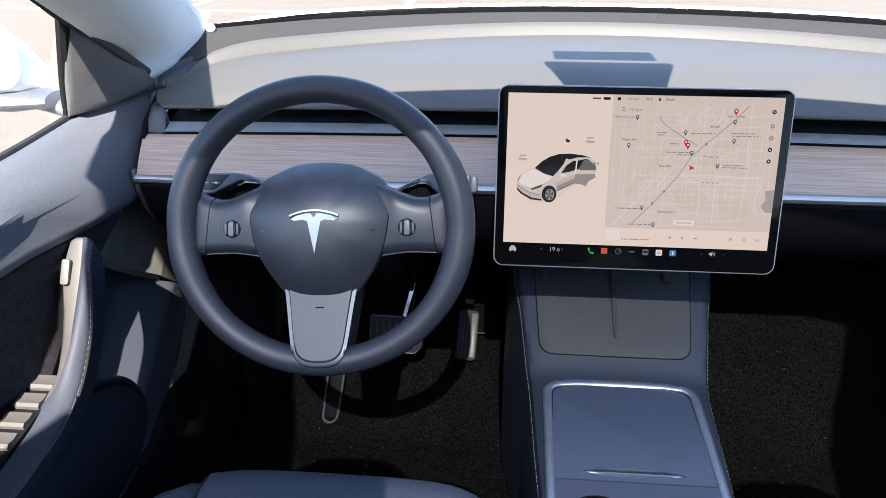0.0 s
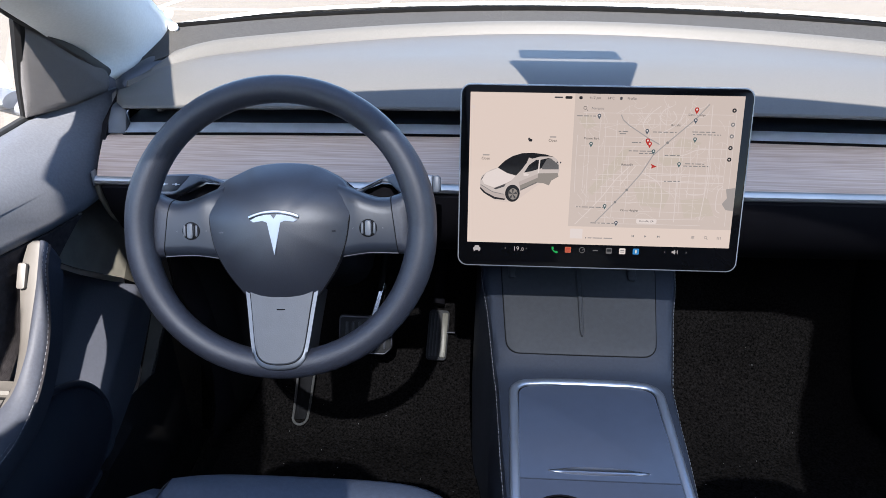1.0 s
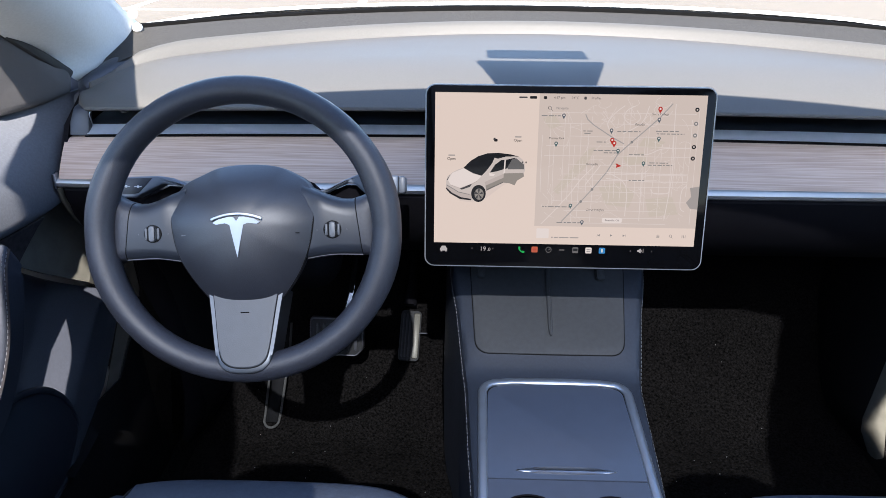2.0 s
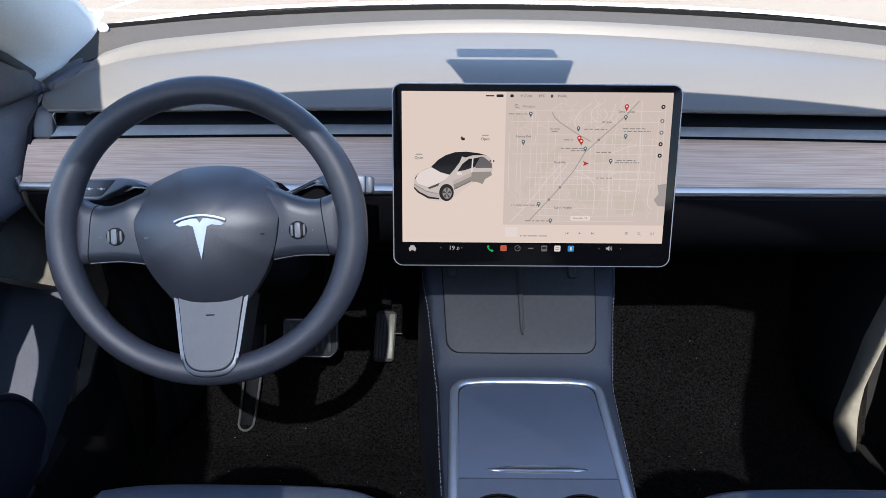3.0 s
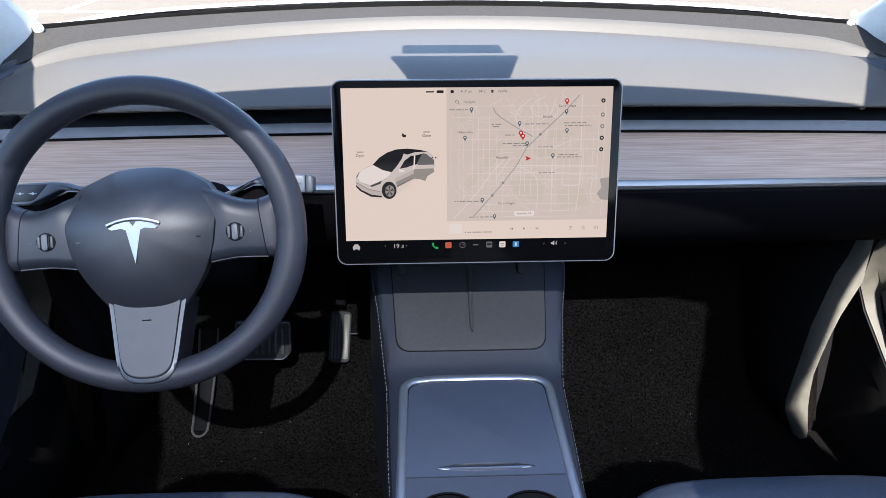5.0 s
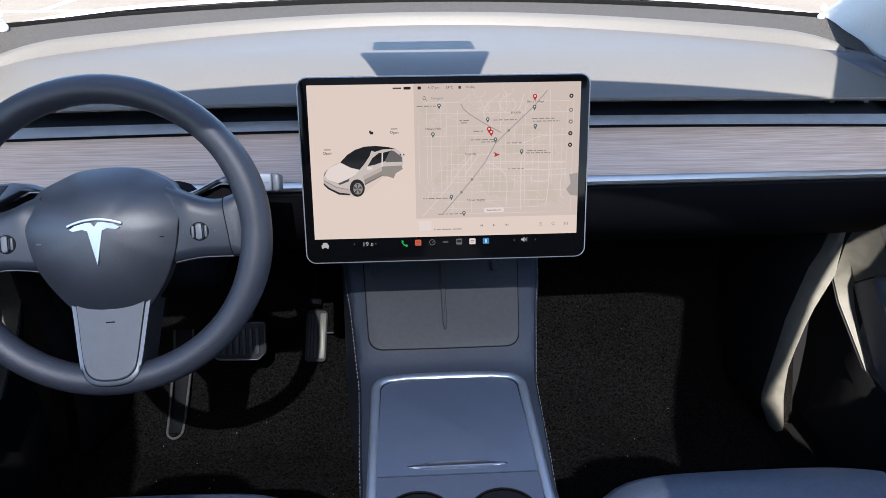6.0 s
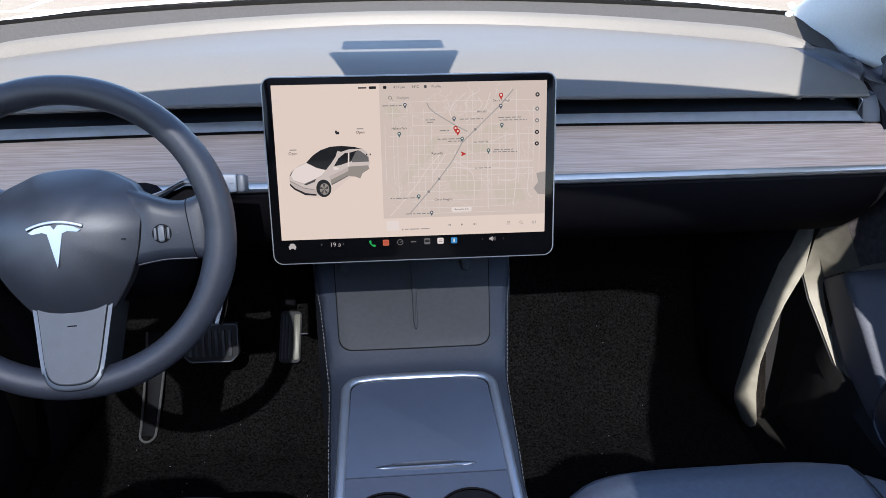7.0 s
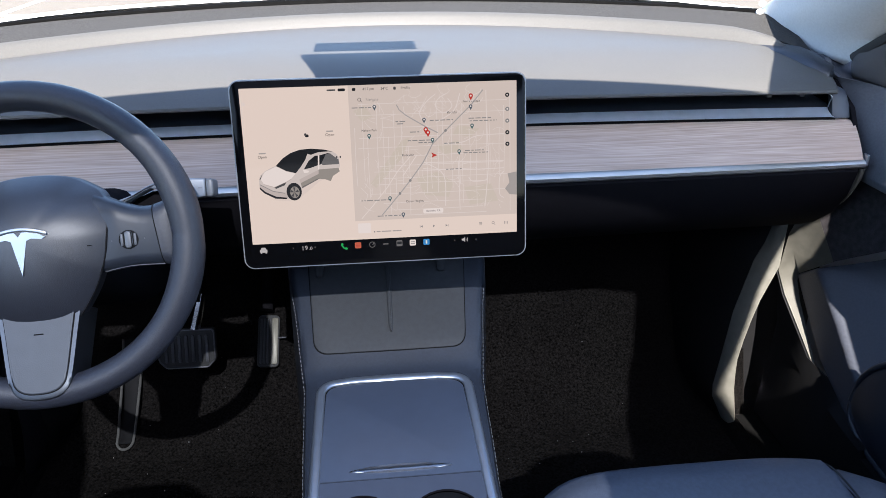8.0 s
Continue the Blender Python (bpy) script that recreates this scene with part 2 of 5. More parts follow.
structure("floor", capped(rows), CARPET, "black carpet on the car's floor and toe board with lint specks", "carpet")
structure("bulkhead", box(-0.78, 0.78, 1.62, 1.66, 0.3, 0.99), DARK, "black bulkhead closing the car in front of the footwells", "bulkhead")
structure("underbody", box(-0.85, 0.85, -2.2, 1.7, 0.16, 0.28), DARK, "black underside of the car above the ground", "underbody")

ROOF_Z = [(-2.0, 1.18), (-1.2, 1.38), (-0.4, 1.47), (0.1, 1.46), (0.45, 1.43), (0.60, 1.405)]
def glass_edge(y):
    return lerp([(-2.0, 0.40), (-0.4, 0.425), (-0.13, 0.472), (0.07, 0.520), (0.45, 0.55)], y)


rows = []
for k in range(13):
    y = -1.9 + 2.33 * k / 12
    w, z = glass_edge(y) + 0.02, lerp(ROOF_Z, y)
    rows.append([(w * f, y, z + 0.02 * (1 - f * f)) for f in (-1, -0.6, -0.2, 0.2, 0.6, 1)])
structure("window_roof", skin(rows), TINTED, "dark tinted glass roof over the front seats", "glass roof")
header = [[(x, y0 - 0.063 * (x / 0.56) ** 2, z + 0.02 * (1 - (x / 0.56) ** 2)) for x in [(-0.62 + 1.24 * i / 16) for i in range(17)]] for y0, z in ((0.45, 1.425), (0.58, 1.400), (0.705, 1.378))]
structure("roof_header", skin(header, thick=0.03), HEADLINER, "grey fabric header between windshield and glass roof", "headliner")

for side, word in ((-1, "left"), (1, "right")):
    # roof rail above the door windows
    rail = []
    for k in range(12):
        y = -1.9 + 2.5 * k / 11
        z, w = lerp(ROOF_Z, y), glass_edge(y)
        o = lerp([(-1.9, 0.58), (0.0, 0.636), (0.21, 0.644), (0.37, 0.662), (0.49, 0.688), (0.6, 0.704)], y)
        rail.append([(side * w, y, z + 0.01), (side * w, y, z - 0.03), (side * (w + 0.04), y, z - 0.06), (side * (o - 0.01), y, z - 0.095), (side * o, y, z - 0.09), (side * (w + 0.05), y, z + 0.015)])
    structure("roof_rail_" + word, capped(rail), HEADLINER, "pale grey fabric roof rail above the side windows", "roof rail")
    # front pillar: windshield edge, inner bulge, door edge
    inset = 0.020 if side > 0 else 0.0
    a = spline([(0.665 - inset, 1.365, 1.035), (0.660 - 0.8 * inset, 1.256, 1.094), (0.624, 1.0, 1.225), (0.576, 0.74, 1.345), (0.545, 0.57, 1.41)], 5)
    b = spline([(0.675, 1.25, 1.005 - 0.4 * inset), (0.668, 1.17, 1.045), (0.645, 0.95, 1.165), (0.62, 0.68, 1.30), (0.59, 0.50, 1.38)], 5)
    c = spline([(0.694, 1.173, 0.9875), (0.722, 1.085, 1.055), (0.712, 0.95, 1.125), (0.695, 0.66, 1.265), (0.675, 0.46, 1.345)], 5)
    d = [p + Vector((lerp([(0.66, 0.020), (0.85, 0.021), (1.0, 0.024), (1.09, 0.012)] if side < 0 else [(0.66, 0.047), (0.90, 0.038), (1.0, 0.030), (1.09, 0.012)], p.y), 0.03, -0.004)) for p in c]
    e = [p + Vector((0.035, 0.05, 0.005)) for p in a]
    rows = []
    for pa, pb, pc, pd, pe in zip(a, b, c, d, e):
        mid1, mid2 = (pa + pb) / 2 + Vector((-0.004, -0.006, 0)), (pb + pc) / 2 + Vector((-0.008, -0.006, 0.004))
        rows.append([(side * p.x, p.y, p.z) for p in (pe, pa, mid1, pb, mid2, pc, pd)])
    structure("front_pillar_" + word, capped(rows), HEADLINER, "pale grey fabric-covered windshield pillar trim", "pillar", 80)
    # middle pillar and quarter panel
    # Right pillar top leans forward, out of view, to throw shadow on the sill.
    rows = [[(side * x, y, z) for x, y in ((x0, k - 0.28), (x0, k - 0.14), (x0 + 0.08, k - 0.12), (x0 + 0.08, k - 0.30))] for x0, z, k in ((0.72, 0.3, 0.0), (0.72, 0.95, 0.02), (0.62, 1.34, 0.135 if side > 0 else 0.03), (0.56, 1.46, 0.135 if side > 0 else 0.03))]
    structure("middle_pillar_" + word, capped(rows), HEADLINER, "pale grey trim of the middle pillar behind the front seats", "pillar")
    structure("rear_side_" + word, box(min(side * 0.72, side * 0.80), max(side * 0.72, side * 0.80), -1.9, -0.28, 0.28, 0.95, 0.02), DARK, "black lower rear side trim of the cabin", "panel")
    # Rear glass is out of view, added to dim the light from behind.
    rows = []
    for k in range(7):
        y = -1.9 + 1.70 * k / 6
        o, z = lerp([(-1.9, 0.58), (0.0, 0.636)], y), lerp(ROOF_Z, y) - 0.088
        rows.append([(side * 0.765, y, min(0.955, z - 0.02)), (side * ((0.765 + o) / 2 + 0.012), y, (0.955 + z) / 2), (side * o, y, z)])
    structure("window_rear_" + word, skin(rows), PRIVACY, "unseen dark rear side window added to cut fill light", "window")
structure("window_back", skin([[(0.72 * f, -1.96, 0.99) for f in (-1, -0.5, 0, 0.5, 1)], [(0.50 * f, -1.90, 1.19) for f in (-1, -0.5, 0, 0.5, 1)]]), PRIVACY, "unseen dark rear window added to cut fill light", "window")
structure("tail_wall", box(-0.8, 0.8, -2.0, -1.92, 0.28, 1.0, 0.02), DARK, "black trim closing the rear of the cabin", "panel")

# windshield: from the cowl to the header
rows = []
for k in range(9):
    f = k / 8
    row = []
    for i in range(17):
        u = -1 + 2 * i / 16
        base = Vector((0.68 * u, 1.64 - 0.31 * u * u, 1.042))
        top = Vector((0.57 * u, 0.69 - 0.12 * u * u, 1.385 + 0.02 * (1 - u * u)))
        p = base.lerp(top, f)
        p.z += 0.03 * math.sin(math.pi * f) * (1 - 0.5 * u * u)
        row.append(p)
    rows.append(row)
shield = structure("windshield", skin(rows), CLEAR, "large clear raked windshield over the dashboard", "windshield")
shield.visible_shadow = False
rows = []
for z, dy, in ((1.034, -0.012), (1.0425, -0.008), (1.044, 0.002), (1.03, 0.02)):
    rows.append([(0.685 * u, 1.628 - 0.30 * u * u + dy, z) for u in [-1 + 2 * i / 24 for i in range(25)]])
seal = structure("windshield_seal", skin(rows, thick=0.003), FRIT, "black rubber seal along the windshield's lower edge", "seal")

# bonnet, front panel
rows = []
for f in (0.0, 0.03, 0.08, 0.18, 0.32, 0.5, 0.7, 0.85, 0.95, 1.0):
    row = []
    for i in range(25):
        u = -1 + i / 12
        y0, y1 = 1.675 - 0.30 * u * u, 2.46 - 0.16 * u * u
        row.append((0.745 * u, y0 + (y1 - y0) * f, 1.0455 + 0.004 * u * u - 0.03 * abs(u) ** 8 - 0.15 * f - 0.10 * f ** 3 + 0.012 * f * (1 - u * u)))
    rows.append(row)
structure("bonnet", skin(rows, thick=0.006), WHITEPAINT, "glossy white bonnet in front of the windshield", "bonnet", 60)
rows = [[(0.86 * u, 2.50 - 0.30 * u * u + dy, z) for u in [-1 + k / 8 for k in range(17)]] for z, dy in ((0.80, -0.04), (0.72, 0.03), (0.60, 0.06), (0.42, 0.05), (0.22, 0.0))]
structure("front_panel", skin(rows, thick=0.006), WHITEPAINT, "white painted nose panel of the car", "panel", 60)

# White spheres added to paint the glints along the seal and at its corners.
for x, y, z, r in ((-0.298, 1.588, 1.046, 0.002), (0.17, 1.606, 1.046, 0.002), (0.640, 1.347, 1.0405, 0.006), (-0.657, 1.322, 1.041, 0.008)):
    bm = bmesh.new()
    bmesh.ops.create_icosphere(bm, subdivisions=2, radius=r, matrix=Matrix.Translation((x, y, z)) @ Matrix.Diagonal((1.1, 1, 1.0, 1)))
    part("seal_glint", bm, WHITEPAINT, seal, "small white sphere painted as a glint")

# ---------------------------------------------------------------- dashboard
def bend(x):
    return (min(abs(x), 0.69) / 0.68) ** 2


def outer_x(x):
    """Distance from the dashboard's middle; its left end reaches 10 mm further."""
    return x if x > 0 else max(0.0, -x - 0.010)


def rear_edge(x):
    return 1.107 - 0.020 * bend(x) + 2.35 * max(0.0, outer_x(x) - (0.642 if x > 0 else 0.648)), 0.974 - 0.002 * bend(x)


def vent_low(x):
    return 1.138 - 0.020 * bend(x), 0.9445 - 0.001 * bend(x)


def wood_top(x):
    return 1.126 - 0.024 * bend(x), 0.9255 - 0.001 * bend(x)


def wood_low(x):
    return 1.046 + 0.012 * bend(x), 0.8755 - 0.002 * bend(x)


def ridge(x):
    return max(1.535 - 0.75 * x * x, rear_edge(x)[0] + 0.022)


def drop(x):
    return (max(0.0, outer_x(x) - 0.55) / 0.135) ** 2


def across(n=48, half=0.685):
    return [-half - 0.010 + (2 * half + 0.010) * i / n for i in range(n + 1)]


dash = thing("dashboard", "black padded dashboard with pale wood trim across the cabin", "dashboard", (0, 1.2, 0.7))

rows = []
for x in across(60):
    (ry, rz), gy = rear_edge(x), ridge(x)
    row = [(x, ry + 0.05, rz - 0.009), (x, ry + 0.004, rz - 0.0075), (x, ry, rz - 0.0045), (x, ry + 0.001, rz - 0.0015), (x, ry + 0.006, rz + 0.001)]
    s = min(1.0, (gy - ry - 0.012) / 0.040)
    a, z1 = max(0.002, gy - 0.0292 * s - ry - 0.008), 1.009 - 0.030 * drop(x)
    for f in (0.08, 0.16, 0.26, 0.38, 0.5, 0.65, 0.8, 0.92):
        y = ry + 0.006 + a * f
        k = min(1.0, (y - ry) / 0.15)
        row.append((x, y, rz + 0.001 + (z1 - rz) * (1 - (1 - k) ** 1.6)))
    row += [(x, gy + 0.86 * b * s, z1 - 0.0005 + (h - 1.0085) * (0.35 + 0.65 * s) * max(0.0, min(1.0, (0.656 - outer_x(x)) / 0.032)) - 0.016 * drop(x) * (b + 0.032) / 0.036) for b, h in ((-0.034, 1.0098), (-0.0315, 1.0070), (-0.0285, 1.0070), (-0.026, 1.0105), (-0.017, 1.0215), (-0.0125, 1.0250), (-0.007, 1.0274), (-0.001, 1.0288), (0.004, 1.0268))]
    rows.append(row)
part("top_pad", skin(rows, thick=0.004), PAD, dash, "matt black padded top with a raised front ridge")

rows = []
for x in across(48, 0.665):
    gy, by = ridge(x) + 0.004, max(1.640 - 0.72 * x * x, ridge(x) + 0.03)
    rows.append([(x, gy + (by - gy) * f, 1.0255 - 0.04 * drop(x) * (1 - f) + 0.0135 * f) for f in (0, 0.3, 0.7, 1)])
part("defroster_grille", skin(rows, thick=0.004), GRILLE, dash, "speckled grey woven grille in front of the windshield")

# air slot: roof, back and floor of the recess
rows, floor_rows = [], []
for x in across(48, 0.650):
    (ry, rz), (vy, vz) = rear_edge(x), vent_low(x)
    rows.append([(x, ry + 0.045, rz - 0.0075), (x, ry + 0.095, rz - 0.010), (x, vy + 0.075, vz + 0.010), (x, vy + 0.062, vz + 0.003)])
    floor_rows.append([(x, vy + 0.065, vz + 0.003), (x, vy + 0.03, vz + 0.001), (x, vy + 0.010, vz - 0.001), (x, vy + 0.001, vz - 0.0045)])
slot = part("air_slot", skin(rows, thick=0.003), DARK, dash, "long black air outlet slot")
part("slot_floor", skin(floor_rows, thick=0.002), LEATHER, slot, "black floor of the slot with sky blue in its base")
rows = []
for x in across(48, 0.650):
    (vy, vz), (wy, wz) = vent_low(x), wood_top(x)
    rows.append([(x, vy + 0.006, vz - 0.0055), (x, vy + 0.001, vz - 0.005), (x, vy - 0.0015, vz - 0.007), (x, wy + 0.001, wz + 0.004), (x, wy + 0.006, wz + 0.0015)])
part("vent_band", skin(rows, thick=0.003), BAND, dash, "satin grey band below the air slot")
rows = []
for x in across(48, 0.655):
    wy, wz = wood_top(x)
    rows.append([(x, wy + 0.004, wz + 0.003), (x, wy + 0.007, wz - 0.001), (x, wy + 0.004, wz - 0.004)])
part("shadow_gap", skin(rows, thick=0.002), DARK, dash, "thin black gap above the wood")
rows = []
for x in across(60, 0.680):
    (wy, wz), (ly, lz) = wood_top(x), wood_low(x)
    row = [(x, wy + 0.012, wz - 0.001), (x, wy + 0.001, wz - 0.0015)]
    for f in (0.1, 0.3, 0.5, 0.7, 0.9, 1.0):
        row.append((x, wy + (ly - wy) * f - 0.003 * math.sin(math.pi * f), wz + (lz - wz) * f))
    row.append((x, ly + 0.012, lz - 0.001))
    rows.append(row)
part("wood_trim", skin(rows, thick=0.003), WOOD, dash, "pale grey-brown open-pore wood strip with horizontal grain")
rows = []
for x in across(48, 0.682):
    ly, lz = wood_low(x)
    rows.append([(x, ly + 0.012, lz + 0.0040), (x, ly + 0.0065, lz + 0.0046), (x, ly + 0.0030, lz + 0.0038), (x, ly - 0.0010, lz + 0.0020), (x, ly - 0.0036, lz - 0.0008), (x, ly - 0.0034, lz - 0.0052), (x, ly + 0.0005, lz - 0.0085), (x, ly + 0.010, lz - 0.0090)])
part("metal_strip", skin(rows, thick=0.001), STRIP, dash, "slim satin aluminium strip under the wood")
rows = []
for x in across(48, 0.672):
    ly, lz = wood_low(x)
    prof = [(ly + 0.010, lz - 0.0085), (ly + 0.003, lz - 0.0105), (ly + 0.0015, lz - 0.0125), (ly + 0.004, lz - 0.022), (ly + 0.012, lz - 0.05), (ly + 0.035, lz - 0.085), (ly + 0.075, lz - 0.118), (ly + 0.115, lz - 0.140), (ly + 0.14, lz - 0.147), (1.33, 0.724), (1.50, 0.72)]
    rows.append([(x, y, z) for y, z in prof])
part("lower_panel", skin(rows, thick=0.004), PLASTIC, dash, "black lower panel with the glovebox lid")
# glovebox seams
for x in (0.165, 0.60):
    ly, lz = wood_low(x)
    line = spline([(x, ly + 0.005, lz - 0.022), (x, ly + 0.011, lz - 0.05), (x, ly + 0.034, lz - 0.086), (x, ly + 0.074, lz - 0.119)], 5)
    part("glovebox_seam", tube(line, 0.0012, sides=6, up=(1, 0, 0)), DARK, dash)
for side in (-1, 1):
    shift = -0.010 if side < 0 else 0.0
    # end caps beside the pillars and the vent's end pieces
    low = [(0.668, 1.165, 0.9775), (0.648, 1.195, 0.991), (0.612, 1.232, 1.0015), (0.560, 1.258, 1.0020)]
    high = [(0.684, 1.172, 0.984), (0.668, 1.215, 0.998), (0.657, 1.262, 1.010), (0.650, 1.315, 1.022)]
    if side > 0:
        low = [(0.653, 1.140, 0.9785), (0.632, 1.152, 0.9880), (0.607, 1.195, 0.9985), (0.568, 1.240, 1.0030)]
        high = [(0.669, 1.157, 0.9870), (0.657, 1.187, 0.9945), (0.653, 1.232, 1.0025), (0.647, 1.285, 1.0150)]
    low, high = [spline([(side * x + shift, y, z) for x, y, z in row], 6) for row in (low, high)]
    rows = []
    for k, (a, b) in enumerate(zip(low, high)):
        reach = 0.003 + 0.027 * min(1.0, k / 8)
        lift = 0.008 * min(1.0, 1.9 * (1 - k / (len(low) - 1))) * min(1.0, 0.5 + 0.25 * k)
        rows.append([a - Vector((0, 0, 0.012)), a - Vector((0, 0, 0.001)), a.lerp(b, 0.1) + Vector((0, 0, lift * 0.7)), a.lerp(b, 0.35) + Vector((0, 0, lift)), a.lerp(b, 0.7) + Vector((0, 0, lift)), b + Vector((0, 0, lift * 0.6)), b + Vector((side * reach, 0.012, -0.004)), b + Vector((side * 0.7 * reach, 0, -0.02))])
    part("corner_strip", capped([[tuple(p) for p in r] for r in rows]), LEATHER, dash, "padded corner wedge beside the windshield pillar", smooth=60)
    (vy, vz), (wy, wz), (ry, rz) = vent_low(0.65), wood_top(0.65), rear_edge(0.648)
    rows = []
    for f, back in ((-0.04, 0.0), (0.0, 0.0), (0.15, 0.0), (0.4, 0.0), (0.7, 0.0), (0.92, 0.0), (1.0, 0.003), (1.0, 0.05)):
        y, z = wy + 0.001 + (ry + 0.014 - wy) * max(0.0, f) + back, wz + 0.003 + (rz - 0.0125 - wz) * f
        rows.append([(side * x + shift, y + k, z) for x, k in ((0.6470, 0.009), (0.6474, 0.005), (0.6486, 0.0008), (0.6510, 0.0), (0.673 - 0.008 * f, 0.0), (0.680 - 0.010 * f, 0.003), (0.683 - 0.010 * f, 0.020))])
    part("slot_end", skin(rows, thick=0.0015), SLOTEND, dash, "satin grey end frame of the air slot")
    line = spline([(side * x + shift, y, z) for x, y, z in ((0.6462, vy - 0.002, vz - 0.004), (0.6466, vy - 0.004, vz + 0.004), (0.6440, vy - 0.010, vz + 0.013), (0.6395, ry + 0.012, rz - 0.010))], 5)
    part("slot_rim", tube(line, 0.0008, sides=6), SATIN, dash, "bright rounded rim at the slot's end")
    ly, lz = wood_low(0.68)
    part("strip_end", box(min(side * 0.6815, side * 0.6845) + shift, max(side * 0.6815, side * 0.6845) + shift, ly - 0.004, ly + 0.008, lz - 0.009, lz + 0.012, 0.001), SATIN, dash, "bright end of the metal strip")
    line = spline([(side * x + shift, y, z) for x, y, z in ((0.682, 1.062, 0.864), (0.682, 1.066, 0.845), (0.681, 1.088, 0.806), (0.680, 1.130, 0.772), (0.679, 1.165, 0.752))], 5)
    # Pale tube draws the sunlit rim of the cheek, which no sun reaches here.
    part("cheek_edge", tube(line, 0.0042, sides=8), KICK, dash, "edge of the end cheek, pale to stand for sunlight")
    for x in (0.575, 0.625):
        (vy, vz), (ry, rz) = vent_low(x), rear_edge(x)
        part("vent_vane", box(side * x - 0.004, side * x + 0.004, vy + 0.03, vy + 0.05, vz + 0.003, rz - 0.010, 0.001), GREYPANEL, dash, "small grey air vane")
    # side cheek of the dashboard towards the door
    rows = [[(side * 0.676 + shift, y, z) for y, z in ((1.169, 0.970), (1.11, 0.94), (1.064, 0.872), (1.066, 0.845), (1.09, 0.80), (1.17, 0.738), (1.45, 0.73), (1.45, 0.98))]]
    rows.append([(side * 0.683 + shift, y, z) for _, y, z in rows[0]])
    part("end_cheek", capped(rows), PLASTIC, dash)


# ---------------------------------------------------------------- steering wheel and stalks
WHEEL = plane_at((-0.377, 0.848, 0.897), (1, 0, 0), (0, math.sin(radians(22)), math.cos(radians(22)))) @ Matrix.Rotation(radians(2.5), 4, "Z")


def on_wheel(u, v, w):
    return WHEEL @ Vector((u, v, w))


COVER = mat("airbag_skin", (0.0135, 0.0148, 0.0208), 0.43, bump=0.2, bump_scale=1300, var=0.12, scale=300, spec=0.8)
SPOKEPANEL = mat("spoke_panel_grey", (0.050, 0.055, 0.064), 0.45, var=0.06, bump=0.1, bump_scale=900)
SWITCH = mat("switch_panel", (0.0165, 0.0195, 0.027), 0.42, var=0.05, bump=0.05, bump_scale=900)
wheel = thing("steering_wheel", "black leather three-spoke steering wheel with a silver badge", "steering wheel", (-0.377, 0.848, 0.897))
ring = []
for k in range(72):
    a = k * math.tau / 72
    u, v = 0.1625 * math.cos(a), 0.1575 * math.sin(a)
    if v < -0.125:
        v = -0.125 + (v + 0.125) * 0.97
    ring.append((u, v, -0.013))
rows = []
for k, (u, v, w) in enumerate(ring):
    a = math.atan2(v, u)
    grip = 1 + 0.10 * math.exp(-((abs(abs(a) - 0.25 if abs(a) < 1.6 else math.pi - abs(a) - 0.25)) / 0.28) ** 2)
    d = Vector((math.cos(a), math.sin(a), 0))
    rows.append([WHEEL @ (Vector((u, v, w)) + d * 0.0158 * grip * math.cos(q * math.tau / 18) + Vector((0, 0, 1)) * 0.0168 * grip * math.sin(q * math.tau / 18)) for q in range(18)])
part("rim", skin(rows + [rows[0]], closed=True), RIM, wheel, "stitched black leather rim", smooth=60)

half = [(0.0, 0.076), (0.033, 0.073), (0.055, 0.0635), (0.070, 0.054), (0.0785, 0.040), (0.0805, 0.026), (0.0800, 0.0138), (0.0762, -0.0118), (0.0708, -0.029), (0.0605, -0.050), (0.0430, -0.0745), (0.031, -0.0855), (0.014, -0.0898)]
hub = spline(half + [(0.0, -0.0903)] + [(-u, v) for u, v in reversed(half[1:])], 4, True)
rows = []
for f in (-0.02, 0.0, 0.015, 0.04, 0.08, 0.14, 0.22, 0.32, 0.44, 0.58, 0.74, 0.9):
    ring = []
    for p in hub:
        edge = -0.0085 - 0.034 * max(0.0, min(1.0, (p.y - 0.005) / 0.063)) ** 1.5 - 0.010 * max(0.0, min(1.0, (-p.y - 0.030) / 0.055))
        if f < 0:
            ring.append(on_wheel(p.x, p.y, edge - 0.022))
        else:
            ring.append(on_wheel(p.x * (1 - f), 0.004 + (p.y - 0.004) * (1 - f), edge + (0.0088 - edge) * (1 - (1 - f) ** 2.3)))
    rows.append(ring)
airbag = part("airbag_cover", capped(rows), COVER, wheel, "padded black airbag cover", smooth=50)
def seam_u(v):
    """Where the seam between the switch panel and the rim's shell crosses the spoke."""
    return 0.1262 + (0.0335 - v) * 0.125


